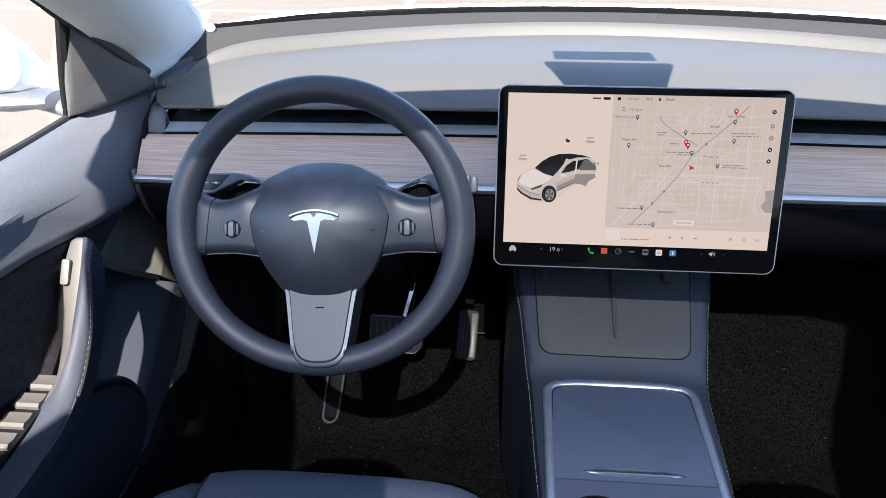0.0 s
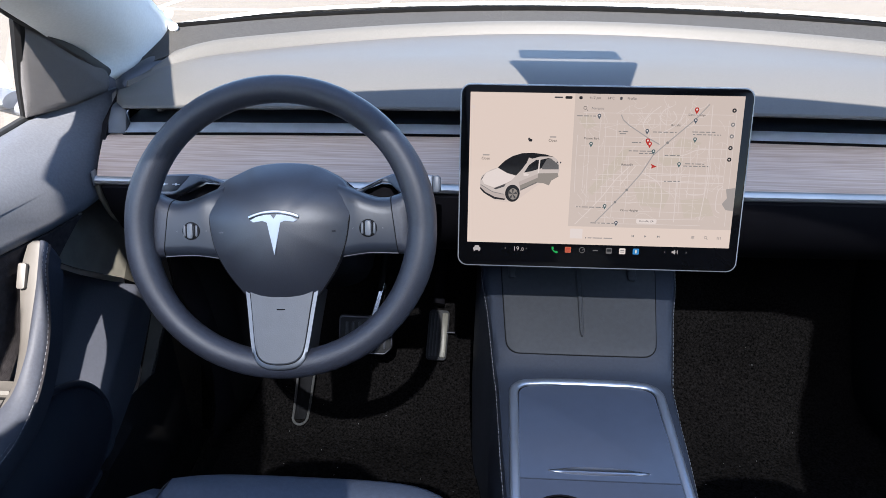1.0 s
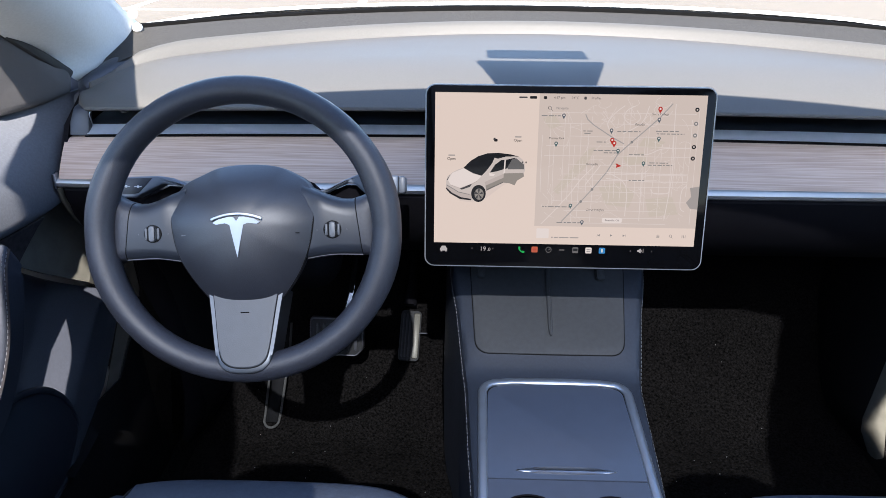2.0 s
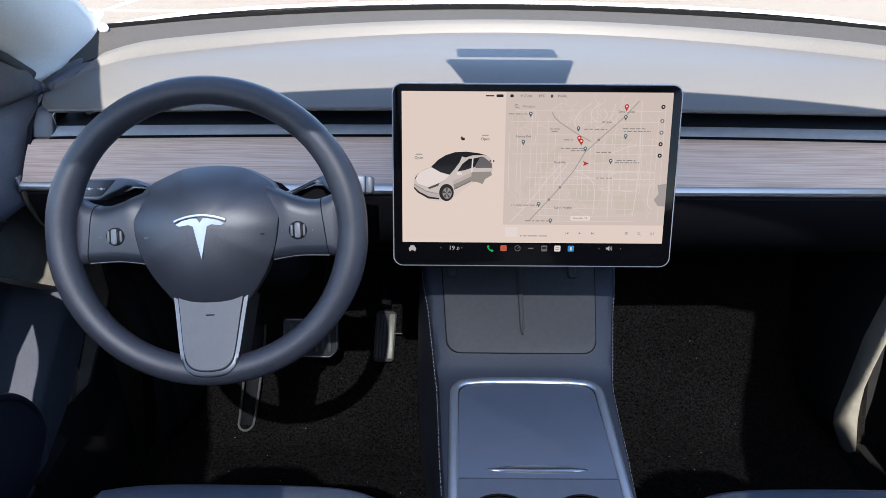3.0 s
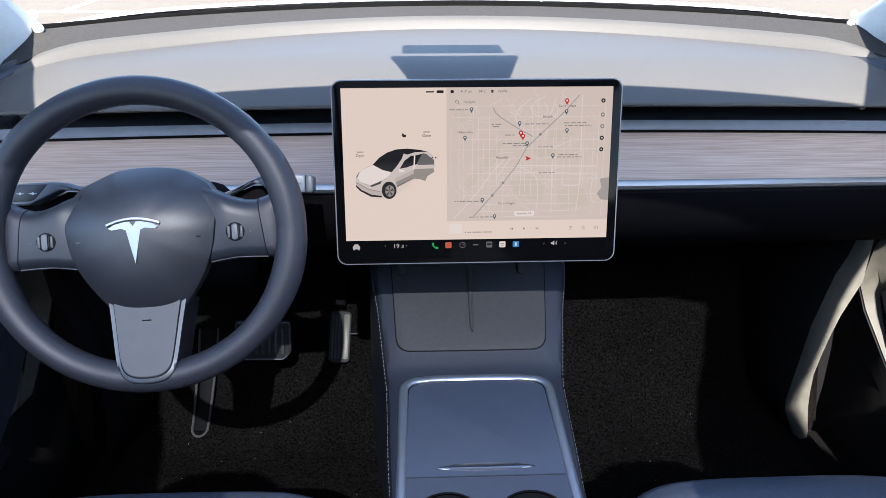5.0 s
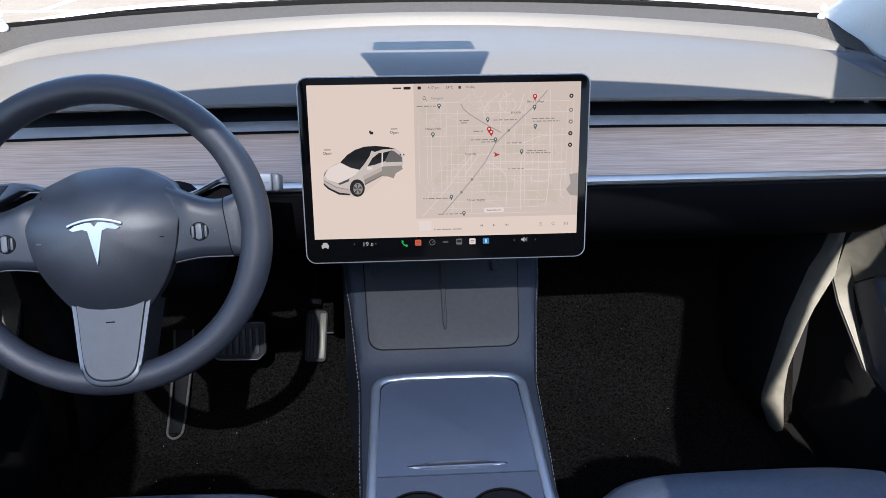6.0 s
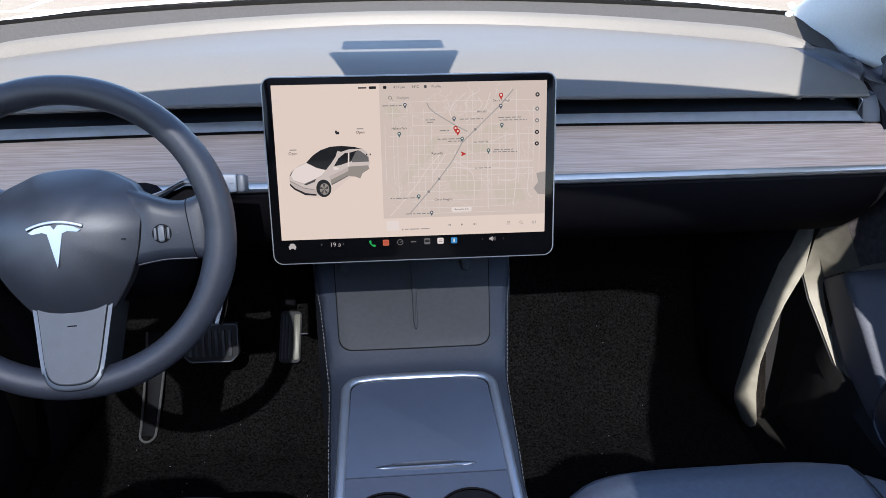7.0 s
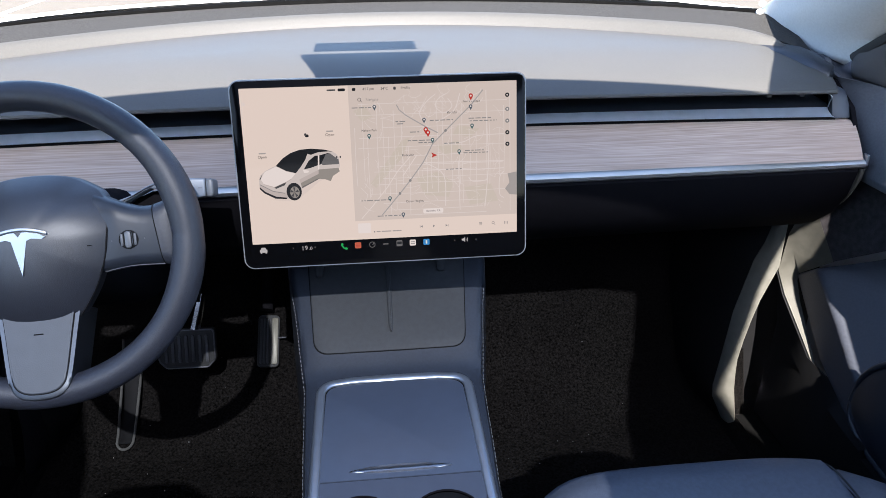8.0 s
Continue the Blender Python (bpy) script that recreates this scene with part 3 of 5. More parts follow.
line = [on_wheel(p.x * 1.006, p.y * 1.006, -0.0100 - 0.034 * max(0.0, min(1.0, (p.y - 0.005) / 0.063)) ** 1.5 - 0.010 * max(0.0, min(1.0, (-p.y - 0.030) / 0.055))) for p in hub if p.y < 0.045]
part("cover_seam", tube(line, 0.0008, sides=6, up=WHEEL.col[2].xyz), DARK, wheel)
for side in (-1, 1):
    crest = [(0.066, 0.052), (0.0765, 0.0478), (0.084, 0.0446), (0.0995, 0.0380), (0.114, 0.0338), (0.126, 0.0335), (0.138, 0.0375), (0.152, 0.047)]
    under = [(0.066, -0.035), (0.10, -0.0305), (0.138, -0.0315), (0.152, -0.037)]

    def section(u):
        t, b = lerp(crest, u), lerp(under, u)
        sink = 0.006 * max(0.0, (u - 0.135) / 0.017) ** 2
        return [(v, w - sink - 0.006 * max(0.0, min(1.0, (0.090 - u) / 0.016)) * max(0.0, min(1.0, (v - 0.012) / 0.03))) for v, w in ((t - 0.004, -0.044), (t, -0.034), (t - 0.0005, -0.026), (t - 0.0025, -0.0185), (t - 0.0065, -0.0138), (t - 0.012, -0.0112), (t - 0.020, -0.0099), (b + 0.014, -0.0098), (b + 0.009, -0.0106), (b + 0.004, -0.0140), (b + 0.001, -0.0175), (b, -0.024), (b, -0.038), (b + 0.004, -0.044))]

    rows = []
    for k in range(15):
        f = k / 14
        rows.append([on_wheel(side * (0.066 + (seam_u(v) - 0.066) * f), v, w) for v, w in section(0.066 + 0.064 * f)])
    switch = part("spoke_panel", capped(rows), SWITCH, wheel, "smooth black switch panel", smooth=70)
    rows = []
    for k in range(8):
        f = k / 7
        rows.append([on_wheel(side * (seam_u(v) + 0.0010 + (0.151 - seam_u(v)) * f), v, w) for v, w in section(0.1305 + 0.0215 * f)])
    part("spoke_shell", capped(rows), RIM, wheel, "black leather-covered end of the spoke", smooth=70)
    line = [on_wheel(side * (seam_u(v) + 0.0005), v, w - 0.0004) for v, w in section(0.1302)[2:11]]
    part("panel_seam", tube(line, 0.0008, sides=6, up=WHEEL.col[2].xyz), DARK, wheel)
    line = [on_wheel(side * u, v, -0.0172) for u, v in ((0.1345, -0.0302), (0.10, -0.0292), (0.072, -0.0330))]
    part("chrome_line", tube(spline(line, 4), 0.0010, sides=8), DIMSTEEL, wheel, "thin satin metal line")
    part("scroll_well", slab(disc(0.0102, side * 0.1015, -0.001), WHEEL, -0.012, -0.0090, 0.0006), DARK, switch)
    part("scroll_wheel", slab(rrect(0.0085, 0.0180, 0.004, side * 0.1018, -0.001), WHEEL, -0.012, -0.0060, 0.0016, 3), FOOTGREY, switch, "satin metal thumb roller")
    for du in (-0.0068, 0.0068):
        part("roller_cheek", slab(rrect(0.0030, 0.0130, 0.0014, side * 0.1018 + du, -0.001, 3), WHEEL, -0.012, -0.0076, 0.0008), GREYPANEL, switch)
    for du in (-0.0036, 0.0036):
        part("roller_groove", slab(rrect(0.0008, 0.0150, 0.0003, side * 0.1018 + du, -0.001, 2), WHEEL, -0.0072, -0.0059), DARK, switch)
    for du in (-0.0165, 0.0165):
        tri = [(side * 0.101 + du * 1.07, -0.0012), (side * 0.101 + du, -0.0002), (side * 0.101 + du, -0.0022)]
        part("arrow_mark", slab(tri, WHEEL, -0.010, -0.0094), DIMSTEEL, switch)
    part("cover_mark", slab(rrect(0.0045, 0.0010, 0.0004, side * 0.0640, -0.0035), WHEEL, -0.02, -0.0008), DIMSTEEL if side < 0 else DARK, airbag)

BRIGHT = mat("spoke_silver", (0.095, 0.103, 0.116), 0.38, metal=0.85, var=0.05)
# lower spoke: bright frame and grey panel
frame_pts = [(-0.0430, -0.068), (-0.0385, -0.098), (-0.0325, -0.140), (-0.0272, -0.1565), (-0.013, -0.1645), (0.013, -0.1645), (0.0272, -0.1565), (0.0325, -0.140), (0.0385, -0.098), (0.0430, -0.068)]
LOW = WHEEL @ Matrix.Translation((0, 0, -0.0400)) @ Matrix.Rotation(radians(-14), 4, "X")
outer = spline(frame_pts, 5)
part("lower_spoke_frame", slab([(p.x, p.y) for p in outer], LOW, -0.040, 0.0075, 0.003), BRIGHT, wheel, "satin silver frame of the lower spoke")
inner = [(p.x * 0.865, -0.070 + (p.y + 0.070) * 0.93) for p in outer]
part("lower_spoke_gap", slab([(x * 1.03, y - 0.001) for x, y in inner], LOW, 0.004, 0.0080), DARK, wheel)
part("lower_spoke_panel", slab(inner, LOW, 0.002, 0.0092, 0.0012), SPOKEPANEL, wheel, "plain grey panel", smooth=15)
part("small_print", slab(rrect(0.010, 0.0014, 0.0006, 0, -0.097), LOW, 0.009, 0.0095), PLASTIC, wheel)
arc = [(-0.0285 + 0.057 * i / 12, 0.0145 + 0.0062 * (1 - ((i - 6) / 6) ** 2)) for i in range(13)]
BADGE = WHEEL @ Matrix.Translation((-0.001, 0, 0.0072))
part("badge_arc", slab(arc + [(x * 0.985, y - 0.0030) for x, y in reversed(arc)], BADGE, -0.002, 0.0022, 0.0005), SATIN, airbag, "silver arc of the badge")
stem = [(-0.0262, 0.0098), (-0.0195, 0.0136), (-0.0085, 0.0160), (-0.0035, 0.0160), (0.0, 0.0112), (0.0035, 0.0160), (0.0085, 0.0160), (0.0195, 0.0136), (0.0262, 0.0098), (0.0225, 0.0078), (0.0125, 0.0092), (0.0075, 0.0072), (0.0, -0.0285), (-0.0075, 0.0072), (-0.0125, 0.0092), (-0.0225, 0.0078)]
part("badge_stem", slab(stem, BADGE, -0.002, 0.0020), SATIN, airbag, "silver tapered stem of the badge")

STALK = mat("stalk_grey", (0.155, 0.172, 0.200), 0.4, var=0.06)
STK = plane_at((-0.377, 0.952, 0.915), (1, 0, 0), (0, 0.37, 0.93))
column = thing("steering_column", "black steering column shroud behind the wheel", "steering column", (-0.377, 0.95, 0.86))
rows = []
for w, su, sv in ((-0.045, 0.050, 0.045), (-0.08, 0.062, 0.056), (-0.14, 0.066, 0.062), (-0.26, 0.075, 0.085)):
    rows.append([on_wheel(su * math.copysign(abs(math.cos(a)) ** 0.6, math.cos(a)), -0.008 + sv * math.copysign(abs(math.sin(a)) ** 0.6, math.sin(a)), w) for a in [k * math.tau / 24 for k in range(24)]])
part("shroud", capped(rows), PLASTIC, column, smooth=60)
for wing in ([(0.05, -0.035), (0.126, -0.030), (0.124, -0.007), (0.113, 0.0005), (0.102, 0.0005), (0.085, -0.007)], [(-0.05, -0.035), (-0.098, -0.0065), (-0.119, -0.0045), (-0.137, -0.0135), (-0.153, -0.020), (-0.156, -0.035)]):
    part("shroud_wing", slab(wing, STK, -0.070, -0.014, 0.003), PLASTIC, column, smooth=60)
for side, label in ((-1, "grey indicator stalk with white symbols behind the wheel"), (1, "grey drive selector stalk with a pale end cap behind the wheel")):
    stalk = thing("column_stalk", label, "stalk", (-0.377 + side * 0.06, 0.965, 0.92), "stalks behind the wheel")
    if side < 0:
        out = [(-0.190, 0.0020), (-0.165, 0.0052), (-0.127, 0.0071), (-0.1139, 0.0054), (-0.094, -0.0019), (-0.070, -0.010), (-0.072, -0.016), (-0.0985, -0.0046), (-0.1196, -0.0026), (-0.1376, -0.0116), (-0.1536, -0.0195), (-0.178, -0.0205), (-0.190, -0.018)]
        lever = part("lever", slab(out, STK, -0.016, 0.006, 0.0025, 3), STALK, stalk, "grey arched lever", smooth=60)
        part("dark_face", slab([(-0.187, 0.0010), (-0.165, 0.0036), (-0.1320, 0.0046), (-0.1485, -0.0138), (-0.154, -0.0155), (-0.185, -0.0160)], STK, 0.0, 0.0066, 0.0005), LEATHER, stalk, "smooth dark face with white symbols")
        for x in (-0.1640, -0.1494):
            part("printed_mark", slab(disc(0.0016, x, -0.0064, 12), STK, 0.006, 0.0071), GLYPH, stalk)
            for dx in (-0.0032, 0.0032):
                part("printed_mark", slab(rrect(0.0028, 0.0008, 0.0003, x + dx, -0.0064, 2), STK, 0.006, 0.0071), GLYPH, stalk)
    else:
        out = [(0.060, -0.012), (0.0845, -0.0036), (0.1004, 0.0052), (0.1191, 0.0130), (0.1456, 0.0135), (0.168, 0.0122), (0.168, -0.0082), (0.1465, -0.0115), (0.1304, -0.0120), (0.1235, -0.0060), (0.116, 0.0015), (0.1054, 0.0033), (0.0894, -0.0049), (0.064, -0.018)]
        lever = part("lever", slab(out, STK, -0.018, 0.006, 0.0025, 3), STALK, stalk, "grey arched lever", smooth=60)
        part("end_cap", slab([(0.1688, 0.0112), (0.1745, 0.0120), (0.1772, 0.0095), (0.1772, -0.0065), (0.1745, -0.0092), (0.1688, -0.0085)], STK, -0.019, 0.0072, 0.0022, 3), FOOTGREY, stalk, "pale button at the end", smooth=60)
        part("printed_mark", slab(rrect(0.0045, 0.0010, 0.0004, 0.1620, 0.0015, 2), STK, 0.006, 0.0064), DOORTHREAD, stalk)

# ---------------------------------------------------------------- centre screen
TILT_S = radians(10.7)
SCREEN = plane_at((-0.0019, 0.9737, 0.9189), (1, 0.0015, 0), (0, math.sin(TILT_S), math.cos(TILT_S)))
screen = thing("touchscreen", "large landscape touchscreen with satin rim showing a car and a map", "touchscreen", (-0.001, 0.99, 0.81))
part("housing", slab(rrect(0.3514, 0.2280, 0.0125), SCREEN, -0.0065, -0.0008, 0.0009, 3), HOUSING, screen, "satin grey rim with rounded corners")
part("rear_shell", slab(rrect(0.338, 0.2146, 0.012), SCREEN, -0.018, -0.006, 0.003), PLASTIC, screen)
part("rear_cover", slab(rrect(0.30, 0.17, 0.03), SCREEN, -0.040, -0.015), PLASTIC, screen)
part("mount_arm", box(-0.05, 0.05, 1.0, 1.09, 0.86, 0.95, 0.01), PLASTIC, screen)
part("glass", slab(rrect(0.3484, 0.2250, 0.0114), SCREEN, -0.004, -0.0002, 0.0006), BLACKGLASS, screen, "glossy black cover glass")

PANEL = glow("display_panel", (1.0, 0.815, 0.69), 0.139)
MAPGREY = glow("display_map", (1.0, 0.83, 0.715), 0.114)
INKS = {k: glow("display_" + k, c, s) for k, (c, s) in {
    "white": ((1, 0.87, 0.79), 0.142), "dock": ((1, 0.92, 0.88), 0.085), "shadow": ((1, 0.82, 0.71), 0.128), "body_low": ((1, 0.84, 0.75), 0.092), "road": ((1, 0.86, 0.78), 0.131), "highway": ((0.88, 0.8, 0.75), 0.078), "label": ((0.9, 0.80, 0.73), 0.074), "grey": ((0.9, 0.84, 0.8), 0.050), "pale": ((1, 0.85, 0.76), 0.132), "area": ((1, 0.85, 0.70), 0.108), "ink": ((0.5, 0.48, 0.48), 0.022),
    "black": ((0.2, 0.19, 0.19), 0.01), "red": ((1, 0.07, 0.045), 0.09), "teal": ((0.25, 0.45, 0.45), 0.05), "slate": ((0.35, 0.42, 0.5), 0.045), "green": ((0.02, 0.85, 0.18), 0.075), "orange": ((1, 0.22, 0.10), 0.09),
    "blue": ((0.06, 0.45, 1.0), 0.09), "body": ((1, 0.86, 0.77), 0.108), "shade": ((0.95, 0.83, 0.71), 0.055), "dim": ((0.8, 0.75, 0.72), 0.03)}.items()}
X0, X1, Y0, Y1 = -0.16365, 0.16365, 0.10425, -0.08245


def ui(u, v):
    return X0 + (X1 - X0) * u, Y0 + (Y1 - Y0) * v


display = part("display", slab([ui(0, 0), ui(0, 1), ui(1, 1), ui(1, 0)], SCREEN, -0.001, 0.0001), PANEL, screen, "lit warm white display", smooth=0)


def ink(name, outline, key, layer=1, parent=None, label=""):
    h = 0.0001 + 0.00012 * layer
    bm = bmesh.new()
    bm.faces.new([bm.verts.new((x, y, h)) for x, y in outline])
    bm.transform(SCREEN)
    return part(name, bm, INKS[key] if key in INKS else MAPGREY, parent or display, label, smooth=0)


def bar(u, v, w, h, key, layer=2, name="printed_bar", r=None):
    x, y = ui(u, v)
    return ink(name, rrect(w, h, r if r is not None else min(w, h) * 0.3, x, y, 3), key, layer)


def lines(name, polys, width, key, layer):
    bm = bmesh.new()
    for poly in polys:
        pts = [Vector((*ui(u, v), 0)) for u, v in poly]
        left, right = [], []
        for i, p in enumerate(pts):
            d = (pts[min(i + 1, len(pts) - 1)] - pts[max(i - 1, 0)]).normalized()
            s = Vector((-d.y, d.x, 0)) * width / 2
            h = Vector((0, 0, 0.0001 + 0.00012 * layer))
            left.append(bm.verts.new(p + s + h))
            right.append(bm.verts.new(p - s + h))
        for i in range(len(pts) - 1):
            bm.faces.new((left[i], left[i + 1], right[i + 1], right[i]))
    bm.transform(SCREEN)
    return part(name, bm, INKS[key], display, smooth=0)


def words(text, u, v, size, key, name="lettering", layer=3, align="CENTER"):
    curve = bpy.data.curves.new(name, "FONT")
    curve.body, curve.size, curve.align_x, curve.align_y = text, size, align, "CENTER"
    tmp = bpy.data.objects.new(name, curve)
    me = bpy.data.meshes.new_from_object(tmp)
    bpy.data.objects.remove(tmp)
    bm = bmesh.new()
    bm.from_mesh(me)
    bpy.data.meshes.remove(me)
    x, y = ui(u, v)
    bm.transform(SCREEN @ Matrix.Translation((x, y, 0.0001 + 0.00012 * layer)))
    return part(name, bm, INKS[key], display, smooth=0)


ink("map", [ui(0.385, 0.0), ui(0.385, 0.875), ui(1, 0.875), ui(1, 0.0)], "map", 1, label="pale grey street map")
for outline in (((0.40, 0.16), (0.44, 0.13), (0.47, 0.20), (0.43, 0.23)), ((0.57, 0.36), (0.60, 0.34), (0.57, 0.47), (0.47, 0.66), (0.45, 0.63)), ((0.70, 0.40), (0.78, 0.37), (0.80, 0.43), (0.73, 0.46)), ((0.62, 0.60), (0.70, 0.57), (0.76, 0.64), (0.74, 0.74), (0.65, 0.72)), ((0.80, 0.68), (0.90, 0.66), (0.93, 0.78), (0.82, 0.80)), ((0.78, 0.27), (0.86, 0.30), (0.83, 0.35), (0.76, 0.33))):
    ink("map_area", [ui(*p) for p in outline], "area", 1.5)
rng = random.Random(4)
streets = []
for v in (0.12, 0.19, 0.27, 0.335, 0.40, 0.455, 0.52, 0.555, 0.60, 0.64, 0.70, 0.765, 0.81, 0.85):
    a, b = 0.39 + rng.random() * 0.12, 0.985 - rng.random() * 0.2
    streets.append([(a, v), ((a + b) / 2, v + rng.uniform(-0.006, 0.006)), (b, v)])
for k in range(24):
    u = 0.40 + 0.58 * k / 23 + rng.uniform(-0.008, 0.008)
    a, b = rng.uniform(0.05, 0.55), rng.uniform(0.6, 0.87)
    streets.append([(u, a), (u + rng.uniform(-0.004, 0.004), (a + b) / 2), (u, b)])
for k in range(9):
    u, v = rng.uniform(0.6, 0.85), rng.uniform(0.03, 0.2)
    streets.append([(u + 0.02 * math.cos(a) * rng.uniform(0.7, 1.5), v + 0.04 * math.sin(a)) for a in [0.5 * i for i in range(9)]])
for street in streets:
    lines("street", [street], 0.0006, "road", 2)
lane_rng, lanes = random.Random(5), []
for k in range(110):
    u, v, a = lane_rng.uniform(0.41, 0.94), lane_rng.uniform(0.06, 0.82), lane_rng.choice((0.0, 1.571, 0.8, -0.9)) + lane_rng.uniform(-0.25, 0.25)
    turn, step, lane = lane_rng.uniform(-0.35, 0.35), lane_rng.uniform(0.006, 0.012), []
    for i in range(6):
        if 0.405 < u < 0.99 and 0.04 < v < 0.84:
            lane.append((u, v))
        u, v, a = u + step * math.cos(a), v + 1.75 * step * math.sin(a), a + turn
    if len(lane) > 2:
        lanes.append(lane)
lines("road_network", lanes, 0.00045, "road", 1.5)
lines("diagonal_road", [[(0.601, 0.463), (0.553, 0.553), (0.511, 0.659), (0.454, 0.777), (0.41, 0.86)], [(0.625, 0.455), (0.57, 0.59)]], 0.0011, "pale", 3)
CURVES = ([(0.954, 0.338), (0.852, 0.345), (0.797, 0.382), (0.726, 0.391)], [(0.95, 0.514), (0.803, 0.51), (0.647, 0.506)], [(0.952, 0.562), (0.786, 0.563), (0.646, 0.546)],
          [(0.886, 0.056), (0.888, 0.281), (0.893, 0.51), (0.878, 0.811)], [(0.779, 0.502), (0.781, 0.665), (0.782, 0.831)], [(0.952, 0.582), (0.935, 0.622), (0.934, 0.732), (0.95, 0.761)],
          [(0.817, 0.613), (0.832, 0.642), (0.88, 0.639), (0.888, 0.612)], [(0.654, 0.507), (0.723, 0.593), (0.727, 0.799)], [(0.70, 0.07), (0.665, 0.12), (0.64, 0.19), (0.66, 0.25)], [(0.74, 0.07), (0.71, 0.10), (0.70, 0.15), (0.73, 0.19), (0.76, 0.15), (0.745, 0.10)], [(0.79, 0.07), (0.765, 0.18), (0.70, 0.25)])
for curve in CURVES:
    flat = spline([(u, v, 0) for u, v in curve], 5)
    lines("avenue", [[(p.x, p.y) for p in flat]], 0.0010, "road", 3)
lines("highway", [[(0.875, 0.053), (0.831, 0.145), (0.734, 0.304), (0.684, 0.388), (0.665, 0.45), (0.647, 0.506), (0.597, 0.62), (0.557, 0.703), (0.487, 0.842)], [(0.557, 0.129), (0.566, 0.162), (0.590, 0.198), (0.614, 0.224), (0.659, 0.273), (0.705, 0.316)]], 0.0013, "highway", 3)
ink("lake", [ui(*p) for p in ((1.0, 0.59), (0.965, 0.60), (0.972, 0.66), (0.955, 0.70), (0.972, 0.74), (1.0, 0.745))], "label", 3)


def pin(u, v, key, r=0.0022):
    x, y = ui(u, v)
    pts = [(x, y - 2.1 * r)] + [(x + r * math.cos(a), y + r * math.sin(a)) for a in [radians(-30 + 240 * i / 10) for i in range(11)]]
    ink("map_pin", pts, key, 4)
    ink("pin_dot", disc(r * 0.45, x, y, 10), "white", 5)


for u, v in ((0.830, 0.088), (0.661, 0.292), (0.669, 0.312)):
    pin(u, v, "red", 0.0027)
for u, v, key in ((0.477, 0.137, "slate"), (0.656, 0.229, "slate"), (0.453, 0.319, "teal"), (0.685, 0.360, "teal"), (0.829, 0.155, "slate"), (0.833, 0.277, "teal"), (0.783, 0.440, "teal"), (0.519, 0.730, "teal"), (0.566, 0.842, "slate")):
    pin(u, v, key)
for u, v in ((0.734, 0.304), (0.597, 0.62), (0.557, 0.703)):
    x, y = ui(u, v)
    ink("route_shield", disc(0.0017, x, y, 12), "grey", 4)
x, y = ui(0.688, 0.459)
ink("position_arrow", [(x + 0.0045, y - 0.0003), (x - 0.003, y + 0.003), (x - 0.0015, y), (x - 0.0025, y - 0.003)], "red", 5)
for u, v, w in ((0.432, 0.15, 0.025), (0.72, 0.245, 0.029), (0.57, 0.245, 0.013), (0.64, 0.37, 0.031), (0.66, 0.385, 0.019), (0.755, 0.395, 0.019), (0.865, 0.24, 0.030), (0.875, 0.257, 0.034), (0.84, 0.447, 0.024), (0.845, 0.462, 0.031), (0.762, 0.565, 0.020), (0.463, 0.75, 0.034), (0.514, 0.857, 0.030), (0.62, 0.315, 0.012), (0.57, 0.26, 0.01)):
    x, end = u - w / 0.326 / 2, u + w / 0.326 / 2
    while x < end - 0.004:
        step = min(rng.uniform(0.008, 0.026), end - x)
        bar(x + step / 2, v - 0.009, step * 0.326 - 0.0008, 0.0011, "grey", 4, "map_label")
        x += step + 0.002
words("Roseville", 0.592, 0.453, 0.0040, "ink")
words("Citrus Heights", 0.612, 0.758, 0.0038, "ink")
words("Rocklin", 0.760, 0.190, 0.0040, "ink")
words("Sierra College", 0.832, 0.122, 0.0036, "ink")
words("Mahany Park", 0.454, 0.286, 0.0036, "ink")
bar(0.68, 0.828, 0.025, 0.0062, "white", 4, "map_tag")
words("Roseville, CA", 0.680, 0.828, 0.0032, "ink", layer=6)
for v in (0.09, 0.18, 0.255, 0.33, 0.405):
    x, y = ui(0.965, v)
    ink("map_button", disc(0.0026, x, y, 14), "black" if v not in (0.18, 0.255) else "grey", 4)
    ink("button_mark", disc(0.0010, x, y, 8), "white", 5)
# status row and search field
bar(0.325, 0.026, 0.010, 0.0018, "ink")
bar(0.362, 0.026, 0.0085, 0.0032, "black")
bar(0.406, 0.026, 0.004, 0.0035, "black")
words("4:17 pm", 0.458, 0.026, 0.0042, "ink")
words("34°C", 0.516, 0.026, 0.0042, "ink")
bar(0.553, 0.026, 0.003, 0.0035, "ink")
words("Profile", 0.592, 0.026, 0.0042, "ink")
lines("search_mark", [[(0.424 + 0.006 * math.cos(a), 0.090 + 0.010 * math.sin(a)) for a in [k * math.tau / 10 for k in range(11)]], [(0.4285, 0.098), (0.434, 0.108)]], 0.0005, "ink", 4)
words("Navigate", 0.470, 0.092, 0.0042, "grey")
words("Open", 0.063, 0.430, 0.0046, "black")
bar(0.064, 0.407, 0.0082, 0.0015, "label")
words("Open", 0.311, 0.304, 0.0046, "black")
bar(0.311, 0.281, 0.0080, 0.0015, "label")
bar(0.228, 0.305, 0.0042, 0.0032, "black", name="lock_mark")
bar(0.223, 0.297, 0.0026, 0.003, "ink", name="lock_mark")
bar(0.012, 0.095, 0.004, 0.004, "pale", name="signal_mark")
bar(0.418, 0.925, 0.0155, 0.0125, "white", 2, "media_tile", 0.001)
bar(0.455, 0.952, 0.0014, 0.0018, "grey", 2)
for u, w in ((0.470, 0.005), (0.500, 0.012), (0.540, 0.011)):
    bar(u, 0.952, w, 0.0013, "label", 2)
